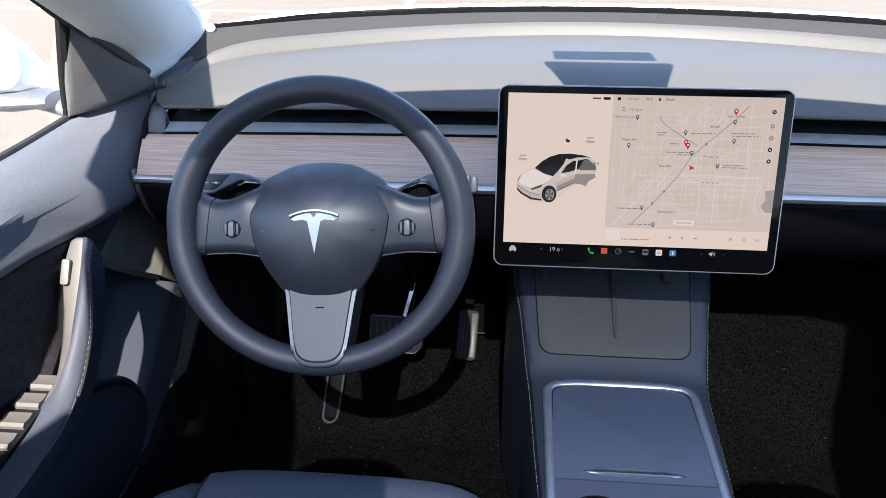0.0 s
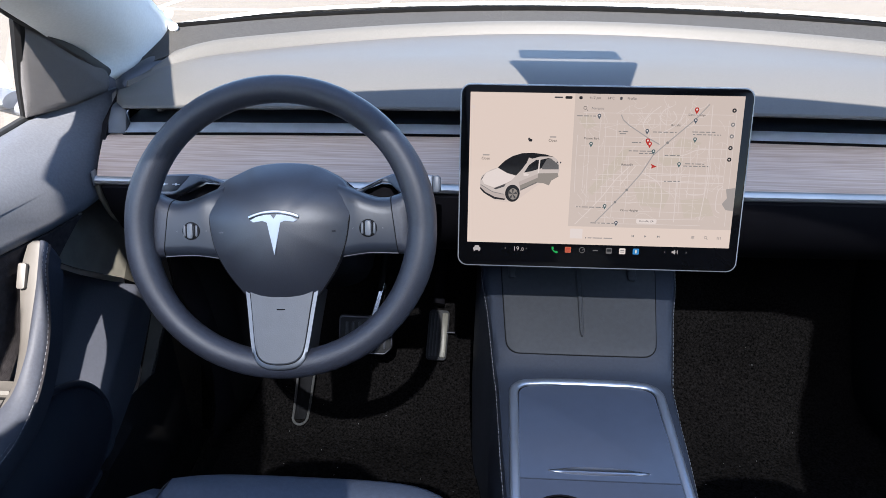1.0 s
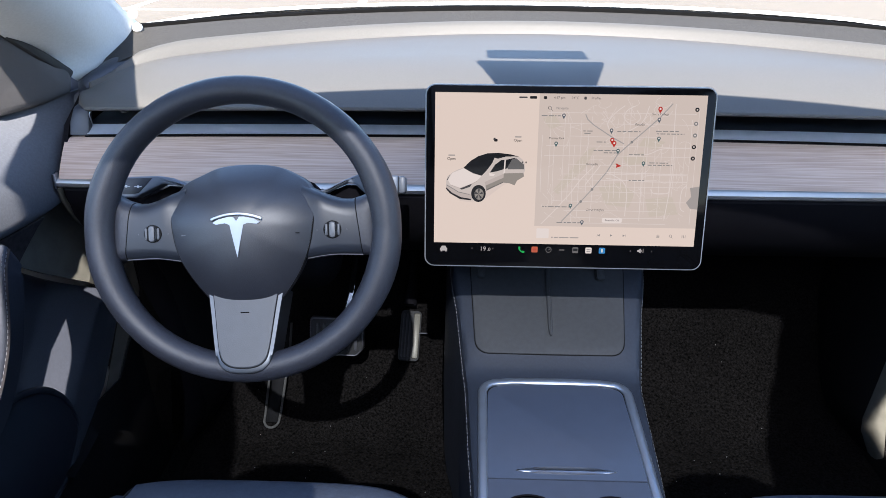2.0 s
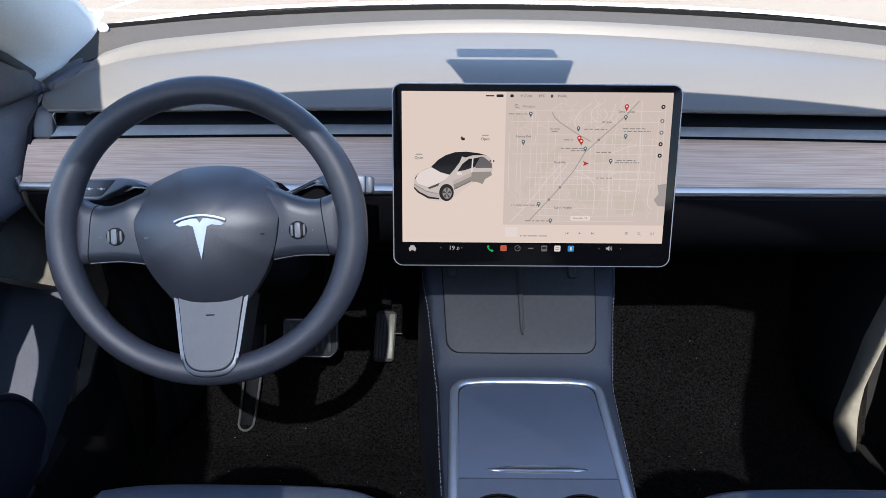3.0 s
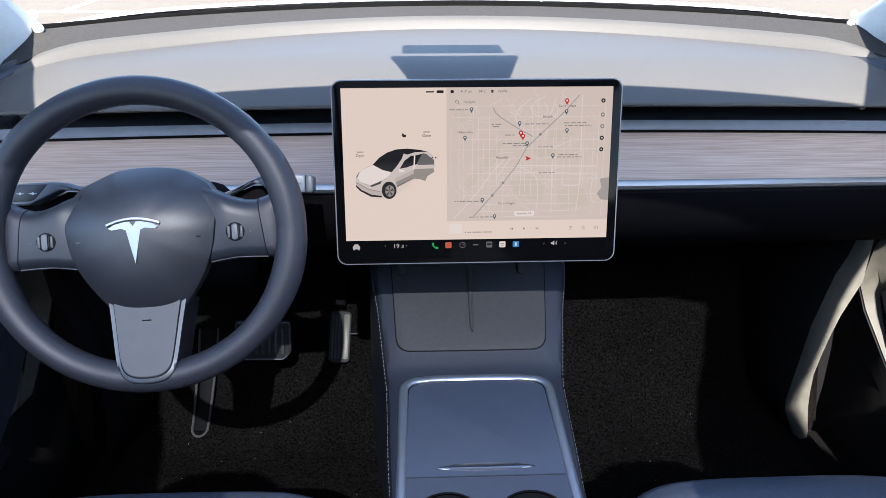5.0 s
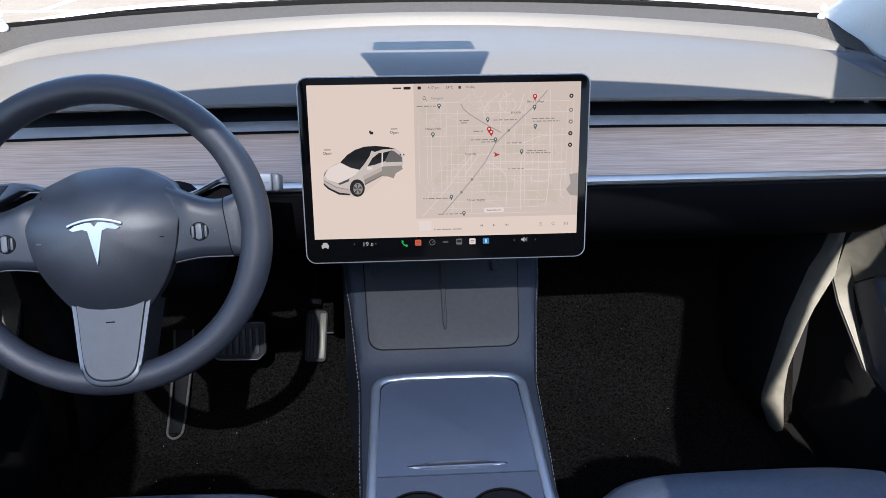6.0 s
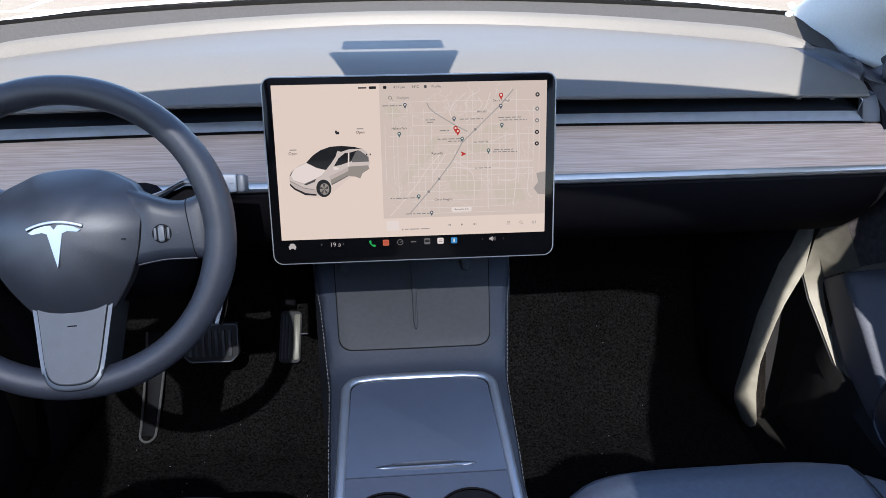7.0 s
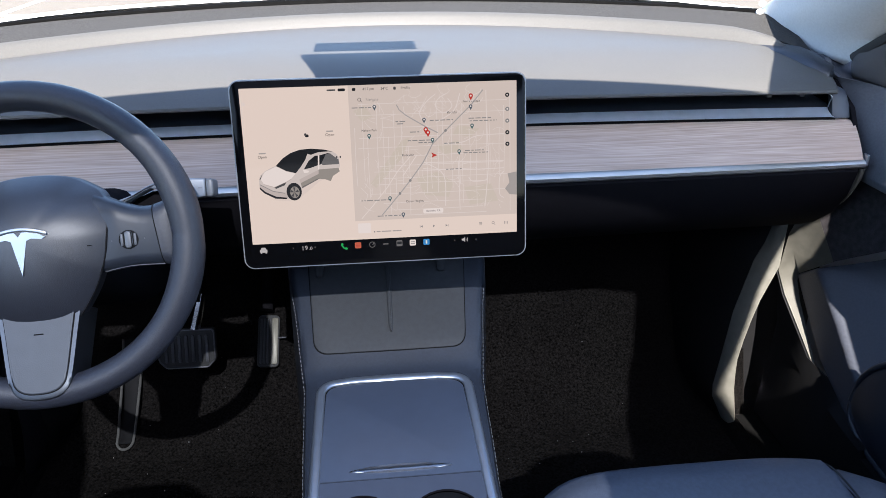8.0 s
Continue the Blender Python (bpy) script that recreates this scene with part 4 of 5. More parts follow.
for u, way in ((0.634, -1), (0.681, 1), (0.729, 1)):
    x, y = ui(u, 0.932)
    tip = [(x + way * 0.0014, y), (x - way * 0.0012, y + 0.0015), (x - way * 0.0012, y - 0.0015)]
    ink("media_button", tip if way > 0 else tip[::-1], "grey", 2)
    if u != 0.681:
        bar(u + way * 0.0062, 0.932, 0.0005, 0.0030, "grey", 2, "media_button")
for k in range(3):
    bar(0.860, 0.924 + 0.008 * k, 0.0036, 0.0006, "grey", 2, "list_mark")
    bar(0.952 + 0.006 * k, 0.932, 0.0006, 0.0036, "grey", 2, "equaliser_mark")
lines("find_mark", [[(0.908 + 0.0048 * math.cos(a), 0.929 + 0.0084 * math.sin(a)) for a in [k * math.tau / 10 for k in range(11)]], [(0.9115, 0.936), (0.916, 0.944)]], 0.0005, "grey", 2)
# picture of the car with an open rear door
def picture(name, key, layer, *pts):
    ink("picture_" + name, [ui(u, v) for u, v in pts], key, layer)


picture("shadow", "shadow", 2, (0.044, 0.642), (0.100, 0.712), (0.147, 0.722), (0.186, 0.706), (0.263, 0.600), (0.334, 0.548), (0.261, 0.549))
picture("body", "body", 3, (0.044, 0.581), (0.049, 0.548), (0.067, 0.522), (0.088, 0.502), (0.109, 0.489), (0.135, 0.443), (0.164, 0.409), (0.199, 0.390), (0.240, 0.386), (0.281, 0.395), (0.315, 0.409), (0.329, 0.426), (0.338, 0.447), (0.341, 0.500), (0.334, 0.539), (0.313, 0.546), (0.288, 0.569), (0.260, 0.585), (0.197, 0.639), (0.180, 0.695), (0.148, 0.708), (0.100, 0.702), (0.057, 0.658), (0.044, 0.624))
picture("hood", "white", 4, (0.051, 0.572), (0.067, 0.525), (0.109, 0.493), (0.145, 0.528), (0.178, 0.543), (0.161, 0.575), (0.140, 0.595), (0.097, 0.624), (0.060, 0.602))
picture("bumper", "body_low", 4, (0.046, 0.601), (0.092, 0.648), (0.134, 0.664), (0.149, 0.662), (0.142, 0.704), (0.100, 0.698), (0.061, 0.658), (0.045, 0.624))
picture("intake", "black", 5, (0.045, 0.622), (0.065, 0.655), (0.101, 0.687), (0.140, 0.697), (0.139, 0.707), (0.098, 0.700), (0.059, 0.662), (0.044, 0.632))
picture("bumper_crease", "grey", 5, (0.046, 0.603), (0.092, 0.650), (0.134, 0.666), (0.134, 0.670), (0.092, 0.655), (0.046, 0.608))
picture("bonnet_line", "body_low", 5, (0.060, 0.602), (0.097, 0.624), (0.140, 0.595), (0.161, 0.575), (0.162, 0.579), (0.141, 0.600), (0.097, 0.629), (0.060, 0.607))
picture("windshield", "black", 5, (0.109, 0.489), (0.135, 0.443), (0.164, 0.411), (0.195, 0.405), (0.225, 0.419), (0.217, 0.455), (0.198, 0.502), (0.179, 0.540), (0.145, 0.524))
picture("roof", "black", 5, (0.164, 0.411), (0.199, 0.391), (0.240, 0.387), (0.287, 0.396), (0.318, 0.411), (0.300, 0.409), (0.266, 0.411), (0.238, 0.426), (0.225, 0.419), (0.195, 0.405))
picture("window", "black", 5, (0.209, 0.518), (0.227, 0.467), (0.252, 0.433), (0.266, 0.433), (0.262, 0.494), (0.235, 0.510))
picture("window", "black", 5, (0.268, 0.432), (0.301, 0.418), (0.307, 0.431), (0.288, 0.478), (0.265, 0.494))
picture("door_window", "dim", 6, (0.274, 0.483), (0.292, 0.425), (0.307, 0.421), (0.337, 0.463), (0.338, 0.493), (0.277, 0.495))
picture("side", "body_low", 5, (0.190, 0.582), (0.262, 0.524), (0.260, 0.583), (0.197, 0.637))
picture("side_low", "shade", 6, (0.194, 0.606), (0.262, 0.550), (0.260, 0.583), (0.197, 0.637))
picture("pillar_line", "white", 6, (0.263, 0.432), (0.268, 0.432), (0.265, 0.522), (0.260, 0.524))
picture("sill_line", "dim", 6, (0.198, 0.630), (0.260, 0.577), (0.260, 0.585), (0.197, 0.641))
picture("door", "shade", 6, (0.262, 0.522), (0.335, 0.517), (0.339, 0.540), (0.313, 0.568), (0.304, 0.601), (0.284, 0.588), (0.260, 0.584))
picture("mirror", "white", 7, (0.206, 0.520), (0.228, 0.528), (0.224, 0.540), (0.208, 0.541))
picture("lamp", "ink", 6, (0.096, 0.629), (0.142, 0.595), (0.136, 0.615), (0.104, 0.636))
picture("lamp", "ink", 6, (0.046, 0.572), (0.056, 0.543), (0.059, 0.536), (0.050, 0.572))
x, y = ui(0.169, 0.664)
ink("picture_wheel_arch", disc(0.0091, x - 0.0004, y + 0.0008, 24, 0.0108), "black", 6)
ink("picture_tyre", disc(0.0078, x, y, 20, 0.0093), "black", 7)
ink("picture_rim", disc(0.0057, x + 0.0004, y, 20, 0.0071), "shade", 8)
for a in range(5):
    q = radians(a * 72 + 18)
    ink("picture_spoke_gap", [(x, y), (x + 0.0052 * math.cos(q - 0.28), y + 0.0064 * math.sin(q - 0.28)), (x + 0.0052 * math.cos(q + 0.28), y + 0.0064 * math.sin(q + 0.28))], "ink", 9)
for u in (0.331, 0.344):
    bar(u, 0.447, 0.0016, 0.0022, "ink", 7, "hinge_mark")
# dock row on the black glass
words("19", 0.190, 1.041, 0.0080, "dock")
words(".0", 0.213, 1.044, 0.0060, "dock")
bar(0.038, 1.034, 0.0060, 0.0040, "dock", 2, "dock_car", 0.0015)
bar(0.038, 1.047, 0.0090, 0.0040, "dock", 2, "dock_car", 0.0010)
for u in (0.029, 0.047):
    bar(u, 1.058, 0.0018, 0.0022, "dock", 2, "dock_car", 0.0003)
x, y = ui(0.339, 1.041)
ink("phone_mark", [(x + a * 0.0040, y + b * 0.0040) for a, b in ((-1.0, 0.9), (-0.5, 1.0), (-0.25, 0.45), (-0.5, 0.2), (0.1, -0.5), (0.4, -0.3), (1.0, -0.55), (0.95, -1.0), (0.5, -1.15), (-0.3, -0.7), (-0.95, 0.15))], "green", 2)
for u, key, w in ((0.390, "orange", 0.0078), (0.547, "dim", 0.0074), (0.598, "white", 0.0078), (0.650, "blue", 0.0078)):
    bar(u, 1.039, w, 0.0076, key, 2, "dock_icon", 0.0012)
for k in range(3):
    bar(0.390, 1.029 + 0.010 * k, 0.0050, 0.0008, "red", 3, "dock_icon_mark", 0.0003)
bar(0.547, 1.036, 0.0058, 0.0032, "black", 3, "dock_icon_mark", 0.0004)
bar(0.598, 1.033, 0.0050, 0.0010, "grey", 3, "dock_icon_mark", 0.0003)
bar(0.598, 1.045, 0.0050, 0.0010, "grey", 3, "dock_icon_mark", 0.0003)
bar(0.650, 1.039, 0.0018, 0.0046, "white", 3, "dock_icon_mark", 0.0004)
bar(0.495, 1.039, 0.0066, 0.0014, "dim", 2, "dock_icon", 0.0004)
lines("gauge_mark", [[(0.444 + 0.0105 * math.cos(a), 1.039 + 0.0185 * math.sin(a)) for a in [k * math.tau / 14 for k in range(15)]], [(0.444, 1.041), (0.450, 1.031)]], 0.0008, "dim", 2)
x, y = ui(0.797, 1.036)
ink("speaker_mark", [(x - 0.0036, y + 0.0012), (x - 0.0020, y + 0.0012), (x + 0.0006, y + 0.0032), (x + 0.0006, y - 0.0032), (x - 0.0020, y - 0.0012), (x - 0.0036, y - 0.0012)], "dock", 2)
for k in (1, 2):
    bar(0.797 + 0.0055 * k, 1.036, 0.0006, 0.0026 * k, "dock", 2, "speaker_wave", 0.0002)
for u in (0.148, 0.229, 0.759, 0.841):
    bar(u, 1.038, 0.0010, 0.0018, "dim", 2, "dock_arrow")

# ---------------------------------------------------------------- centre console
C_HALF = [(0.0, 0.112), (0.765, 0.113), (0.826, 0.1165), (0.90, 0.119), (0.956, 0.1215), (1.0, 0.1275), (1.057, 0.135), (1.10, 0.144), (1.16, 0.150)]
C_TOP = [(0.0, 0.605), (0.78, 0.609), (0.90, 0.622), (0.945, 0.627), (0.968, 0.632), (0.985, 0.643), (1.0, 0.654), (1.10, 0.7205), (1.16, 0.757)]
console = thing("centre_console", "black leather-sided centre console with sloping phone pads and lid", "console", (0, 0.7, 0.325))
stations = [0.0, 0.2, 0.45, 0.60, 0.66, 0.70, 0.74, 0.78, 0.80, 0.84, 0.88, 0.92, 0.945, 0.956, 0.968, 0.978, 0.985, 0.993, 1.0, 1.03, 1.06, 1.10, 1.13, 1.16]
cols = [-0.095, -0.06, -0.02, 0.02, 0.06, 0.095]
bm = bmesh.new()
grid = []
for y in stations:
    h, z = lerp(C_HALF, y), lerp(C_TOP, y)
    pts = [(-h - 0.004, 0.34), (-h - 0.006, 0.50), (-h - 0.002, z - 0.03), (-h, z - 0.010), (-h + 0.003, z - 0.003), (-h + 0.010, z)]
    pts += [(c, z + (0.0015 if y > 0.95 else 0.0)) for c in cols] + [(-x, zz) for x, zz in reversed(pts)]
    grid.append([bm.verts.new((x, y, zz)) for x, zz in pts])
for j in range(len(stations) - 1):
    for i in range(len(grid[0]) - 1):
        if 6 <= i <= 10 and 0.60 <= stations[j] < 0.78:
            continue
        bm.faces.new((grid[j][i], grid[j][i + 1], grid[j + 1][i + 1], grid[j + 1][i]))
body = part("body", bm, LEATHER, console, "black padded sides and top")

SLOPE = math.atan2(0.0665, 0.10)
PADM = plane_at((0, 1.06, 0.6955), (1, 0, 0), (0, math.cos(SLOPE), math.sin(SLOPE)))
pad_out = [(-0.117, 0.090), (-0.115, 0.05)] + [(-0.1085, -0.055)] + [(-0.0885 - 0.0195 * math.cos(a), -0.060 - 0.0200 * math.sin(a)) for a in [radians(15 * k) for k in range(7)]] + [(0.0, -0.0805)] + [(0.0840 + 0.0190 * math.sin(a), -0.060 - 0.0200 * math.cos(a)) for a in [radians(15 * k) for k in range(7)]] + [(0.1035, -0.055)] + [(0.112, 0.05), (0.114, 0.090)]
part("pad_gap", slab([(x * 1.012, y - 0.001) for x, y in pad_out], PADM, -0.004, 0.0006), DARK, console)
pad = part("charging_pad", slab(pad_out, PADM, -0.004, 0.0016, 0.0012), RUBBERPAD, console, "grey textured twin phone charging pad")
part("pad_divider", slab([(-0.0045, 0.09), (-0.0035, -0.042), (-0.0015, -0.053), (0.0010, -0.053), (0.0030, -0.042), (0.0035, 0.09)], PADM, 0.0, 0.0055, 0.0018, 3), RUBBERPAD, pad, "raised divider between the phones")
for x in (-0.10, 0.078):
    part("pad_rest", slab(rrect(0.012, 0.045, 0.004, x, 0.062), PADM, 0.0, 0.006, 0.002), RUBBERPAD, pad)

LIDS = math.atan2(0.018, 0.165)
LIDM = plane_at((0, 0.86, 0.6178), (1, 0, 0), (0, math.cos(LIDS), math.sin(LIDS)))


def u_path(half_low, half_top, low, top, r):
    pts = [(-half_low, low), (-half_top, top - r)]
    pts += [(-half_top + r - r * math.cos(a), top - r + r * math.sin(a)) for a in [radians(15 * k) for k in range(1, 7)]]
    pts += [(x, top + 0.004 * (1 - (x / half_top) ** 2)) for x in [-half_top * 0.6, -half_top * 0.3, 0, half_top * 0.3, half_top * 0.6]]
    return pts + [(-x, y) for x, y in reversed(pts[:8])]


line = [LIDM @ Vector((x, y, 0.0015)) for x, y in u_path(0.1045, 0.0985, -0.42, 0.094, 0.022)]
part("lid_frame", tube(line, 0.0064, 0.0036, 10), FRAMEMETAL, console, "satin aluminium frame round the lid", smooth=60)
lid = [(x, y) for x, y in u_path(0.0955, 0.0915, -0.0755, 0.0865, 0.017)]
part("lid_gap", slab([(x * 1.02, y + (0.0015 if y > 0 else -0.001)) for x, y in lid], LIDM, -0.004, 0.0004), DARK, console)
cover = part("lid", slab(lid, LIDM, -0.004, 0.0022, 0.0014), LIDMAT, console, "smooth black satin sliding lid with sky blue in its base")
grip = [(0.061 * math.cos(a), -0.0625 + 0.0054 * math.copysign(abs(math.sin(a)) ** 1.3, math.sin(a)) - 0.0010 * math.cos(a) ** 2) for a in [k * math.tau / 32 for k in range(32)]]
part("lid_handle", slab(grip, LIDM, 0.0, 0.0036, 0.0014), SATIN, cover, "slim chrome crescent handle")
# plate with the two cup holders
bm = bmesh.new()
rim_pts = [(-0.0965, -0.0775), (0.0965, -0.0775), (0.1015, -0.245), (-0.1015, -0.245)]
loops = [rim_pts, disc(0.0425, -0.0475, -0.142, 28), disc(0.0425, 0.0475, -0.142, 28)]
edges = []
for pts in loops:
    vs = [bm.verts.new((x, y, 0.0022)) for x, y in pts]
    edges += [bm.edges.new((vs[i], vs[(i + 1) % len(vs)])) for i in range(len(vs))]
bmesh.ops.triangle_fill(bm, use_beauty=True, edges=edges, normal=(0, 0, 1))
bm.transform(LIDM)
plate = part("cup_plate", bm, LIDMAT, console, "satin black plate with two cup openings")
for x in (-0.0475, 0.0475):
    rows = [[LIDM @ Vector((px, py, h)) for px, py in disc(r, x, -0.142, 28)] for r, h in ((0.0425, 0.0022), (0.041, 0.0), (0.040, -0.03), (0.037, -0.075))]
    part("cup_holder", capped(rows[1:]), DARK, plate, "deep black round cup holder")
    part("cup_rim", tube([LIDM @ Vector((px, py, 0.0018)) for px, py in disc(0.042, x, -0.142, 32)], 0.0012, sides=6, closed=True), PLASTIC, plate)
for side in (-1, 1):
    line = [(side * (lerp(C_HALF, y) + 0.0005), y, lerp(C_TOP, y) - 0.012) for y in [0.45 + 0.01 * k for k in range(70)]]
    part("stitching", stitches(line, 0.0038, 0.0022, 0.0005), THREAD, body, "pale grey seam stitching")
part("tunnel", box(-0.128, 0.128, 1.02, 1.55, 0.33, 0.62, 0.02), PLASTIC, console)

# ---------------------------------------------------------------- pedals and footwell
brake = thing("brake_pedal", "dark ribbed metal brake pedal with bright edges", "pedal", (-0.358, 1.27, 0.46))
BR = plane_at((-0.352, 1.252, 0.512), (1, 0, -0.02), (0, 0.30, 0.95))
PEDAL = [(-0.045, 0.035), (0.045, 0.035), (0.0485, 0.0325), (0.0495, 0.028), (0.0495, -0.018), (0.048, -0.023), (0.038, -0.0335), (0.034, -0.035), (-0.034, -0.035), (-0.038, -0.0335), (-0.048, -0.023), (-0.0495, -0.018), (-0.0495, 0.028), (-0.0485, 0.0325)]
foot_pad = part("pad", slab(PEDAL, BR, -0.012, -0.002, 0.002), RUBBER, brake)
edge = [BR @ Vector((x * 0.96, y * 0.955, -0.001)) for x, y in PEDAL]
part("bright_edge", tube(edge, 0.0016, sides=6, closed=True), DIMSTEEL, foot_pad)
for k in range(7):
    part("rib", slab(rrect(0.0055, 0.048, 0.002, -0.0345 + 0.0115 * k, 0), BR, -0.003, 0.0015, 0.001), RIBGREY, foot_pad)
arm = spline([(-0.335, 1.262, 0.545), (-0.322, 1.29, 0.60), (-0.315, 1.33, 0.68), (-0.312, 1.38, 0.78)], 5)
# Upper arm is black where it fades into shade; only the foot stays steel.
part("arm", tube(arm[4:], 0.007, 0.012, 8), DARK, brake)
part("arm_foot", tube(arm[:6], 0.008, 0.011, 8), CHROME, brake, "lit lower end of the steel pedal arm")
gas = thing("accelerator_pedal", "narrow floor-hung accelerator pedal with ribs and bright steel edge", "pedal", (-0.226, 1.32, 0.40))
GA = plane_at((-0.2255, 1.337, 0.466), (1, 0.0, -0.06), (0, 0.62, 0.78))
gas_pad = part("pad", slab(rrect(0.040, 0.098, 0.008), GA, -0.012, 0.0, 0.002), RUBBER, gas)
for k in range(3):
    part("rib", slab(rrect(0.0035, 0.084, 0.0015, -0.0135 + 0.0062 * k, 0), GA, -0.001, 0.002, 0.0008), RIBGREY, gas_pad)
part("bright_face", slab(rrect(0.0125, 0.088, 0.004, 0.0115, 0), GA, -0.002, 0.0015, 0.0015), STEEL, gas, "worn bright steel face")
part("arm", tube(spline([(-0.226, 1.36, 0.52), (-0.222, 1.40, 0.56), (-0.22, 1.43, 0.60)], 4), 0.012, 0.010, 10), PLASTIC, gas)
part("pivot_pin", tube([(-0.208, 1.34, 0.47), (-0.192, 1.34, 0.47)], 0.002, sides=8), DIMSTEEL, gas)


def floor_z(y):
    return lerp(FLOOR, y)


rest = thing("foot_rest", "narrow black foot rest with a grey edge on the toe board", "foot rest", (-0.478, 1.25, 0.325))
loop_pts = [(-0.4945, 1.36), (-0.494, 1.33), (-0.493, 1.24)] + [(-0.4785 - 0.0145 * math.cos(a), 1.227 - 0.016 * math.sin(a)) for a in [radians(20 * k) for k in range(1, 9)]] + [(-0.464, 1.24), (-0.460, 1.33), (-0.4595, 1.36)]
part("edge", tube([(x, y, floor_z(y) + 0.006) for x, y in loop_pts], 0.0024, 0.0024, 8), mat("carpet_binding", (0.060, 0.060, 0.056), 0.9, bump=0.4), rest, "grey bound carpet edge")
rows = [[(x, y, floor_z(y) + h) for x, h in ((-0.492, 0.001), (-0.488, 0.004), (-0.468, 0.004), (-0.464, 0.001))] for y in (1.222, 1.29, 1.33, 1.36)]
part("rest_pad", skin(rows, thick=0.002), DARK, rest)
# specks of lint on the carpet
bm = bmesh.new()
rng = random.Random(11)
for k in range(34):
    x = rng.choice((rng.uniform(-0.53, -0.17), rng.uniform(0.17, 0.5)))
    y = rng.uniform(1.02, 1.36)
    r = rng.uniform(0.0002, 0.0007)
    bmesh.ops.create_icosphere(bm, subdivisions=1, radius=r, matrix=Matrix.Translation((x, y, floor_z(y) + r * 0.7)))
tagged(part("lint", bm, GLYPH), "tiny pale specks of lint scattered on the carpet", "lint", "", "stuff")


# ---------------------------------------------------------------- seats
def seat(x0, label):
    top = thing("front_seat", label, "car seat", (x0, 0.45, 0.325), "front seats")

    far = -1 if x0 < 0 else 1

    def cushion(xa, xb, lift, name, mat_, front=0.745, extra=""):
        rows = []
        n = 22
        for i in range(n + 1):
            f = i / n
            x = xa + (xb - xa) * f
            edge = (abs(2 * f - 1)) ** 6
            row = []
            for y, z in ((0.12, 0.50), (0.12, 0.545), (0.22, 0.560), (0.40, 0.572), (0.55, 0.590), (0.64, 0.603), (0.69, 0.606), (0.718, 0.600), (0.735, 0.586), (0.744, 0.565), (0.742, 0.53), (0.72, 0.47)):
                gap = abs(x - x0) / 0.22
                near_side = (x - x0) * far < 0
                yy = y - ((0.012 if near_side else 0.03) * gap ** 3 + (0.022 * edge if near_side else 0) if y > 0.6 else 0)
                row.append((x, yy + (0.032 if y > 0.3 else 0), z + 0.028 + lift - (0.022 if near_side else 0.004) * edge))
            rows.append(row)
        return part(name, skin(rows, thick=0.012), mat_, top, extra)

    cushion(min(x0 - far * 0.215, x0 + far * 0.125), max(x0 - far * 0.215, x0 + far * 0.125), 0.0, "seat_cushion", SEATSKIN, extra="smooth black seat centre")
    for side in (-1, 1):
        xa = x0 + side * (0.128 if side == far else 0.218)
        xs = [xa, xa + side * 0.02, xa + side * 0.05, xa + side * 0.07, xa + side * 0.075]
        hs = [-0.002, 0.003, 0.001, -0.018, -0.06] if side == far else [-0.022, -0.026, -0.032, -0.045, -0.08]
        roll = 0.045 if side == far else 0.022
        rows = []
        for x, h in zip(xs, hs):
            rows.append([(x, y + (0 if y < 0.2 else 0.032) - roll * (abs(x - xa) / 0.075) ** 2 * (1 if y > 0.5 else 0), z + h + 0.028) for y, z in ((0.12, 0.52), (0.14, 0.56), (0.30, 0.585), (0.50, 0.602), (0.62, 0.606), (0.68, 0.598), (0.712, 0.58), (0.722, 0.55), (0.71, 0.48))])
        part("side_bolster", skin(rows, thick=0.01), SEATSKIN, top, "raised black side bolster")
        seam = spline([(xa - side * 0.002, y + (0.03 if y > 0.3 else 0), z + 0.0262) for y, z in ((0.15, 0.555), (0.40, 0.577), (0.60, 0.6035), (0.68, 0.606), (0.712, 0.596))], 5)
        if side == far:
            part("seam_piping", tube(seam, 0.0012, sides=6), RUBBER, top)
    # backrest leaning back and headrest
    rows = []
    for y, z, w, d in ((0.19, 0.54, 0.23, 0.05), (0.17, 0.70, 0.25, 0.06), (0.13, 0.92, 0.23, 0.055), (0.095, 1.05, 0.17, 0.045), (0.08, 1.09, 0.10, 0.03)):
        rows.append([(x0 + w * math.copysign(abs(math.cos(a)) ** 0.55, math.cos(a)), y + d * math.copysign(abs(math.sin(a)) ** 0.8, math.sin(a)), z) for a in [k * math.tau / 28 for k in range(28)]])
    part("backrest", capped(rows), SEATSKIN, top, smooth=60)
    rows = []
    for y, z, w, d in ((0.06, 1.075, 0.08, 0.03), (0.06, 1.09, 0.11, 0.045), (0.065, 1.14, 0.12, 0.05), (0.07, 1.20, 0.11, 0.045), (0.075, 1.23, 0.075, 0.025)):
        rows.append([(x0 + w * math.copysign(abs(math.cos(a)) ** 0.6, math.cos(a)), y + 0.03 + d * math.sin(a), z) for a in [k * math.tau / 28 for k in range(28)]])
    part("headrest", capped(rows), SEATSKIN, top, smooth=60)
    part("seat_base", box(x0 - 0.22, x0 + 0.22, 0.16, 0.66, 0.325, 0.52, 0.03), DARK, top)
    return top


seat(-0.372, "black leather driver's seat behind the steering wheel")
seat(0.362, "black leather passenger seat beside the centre console")


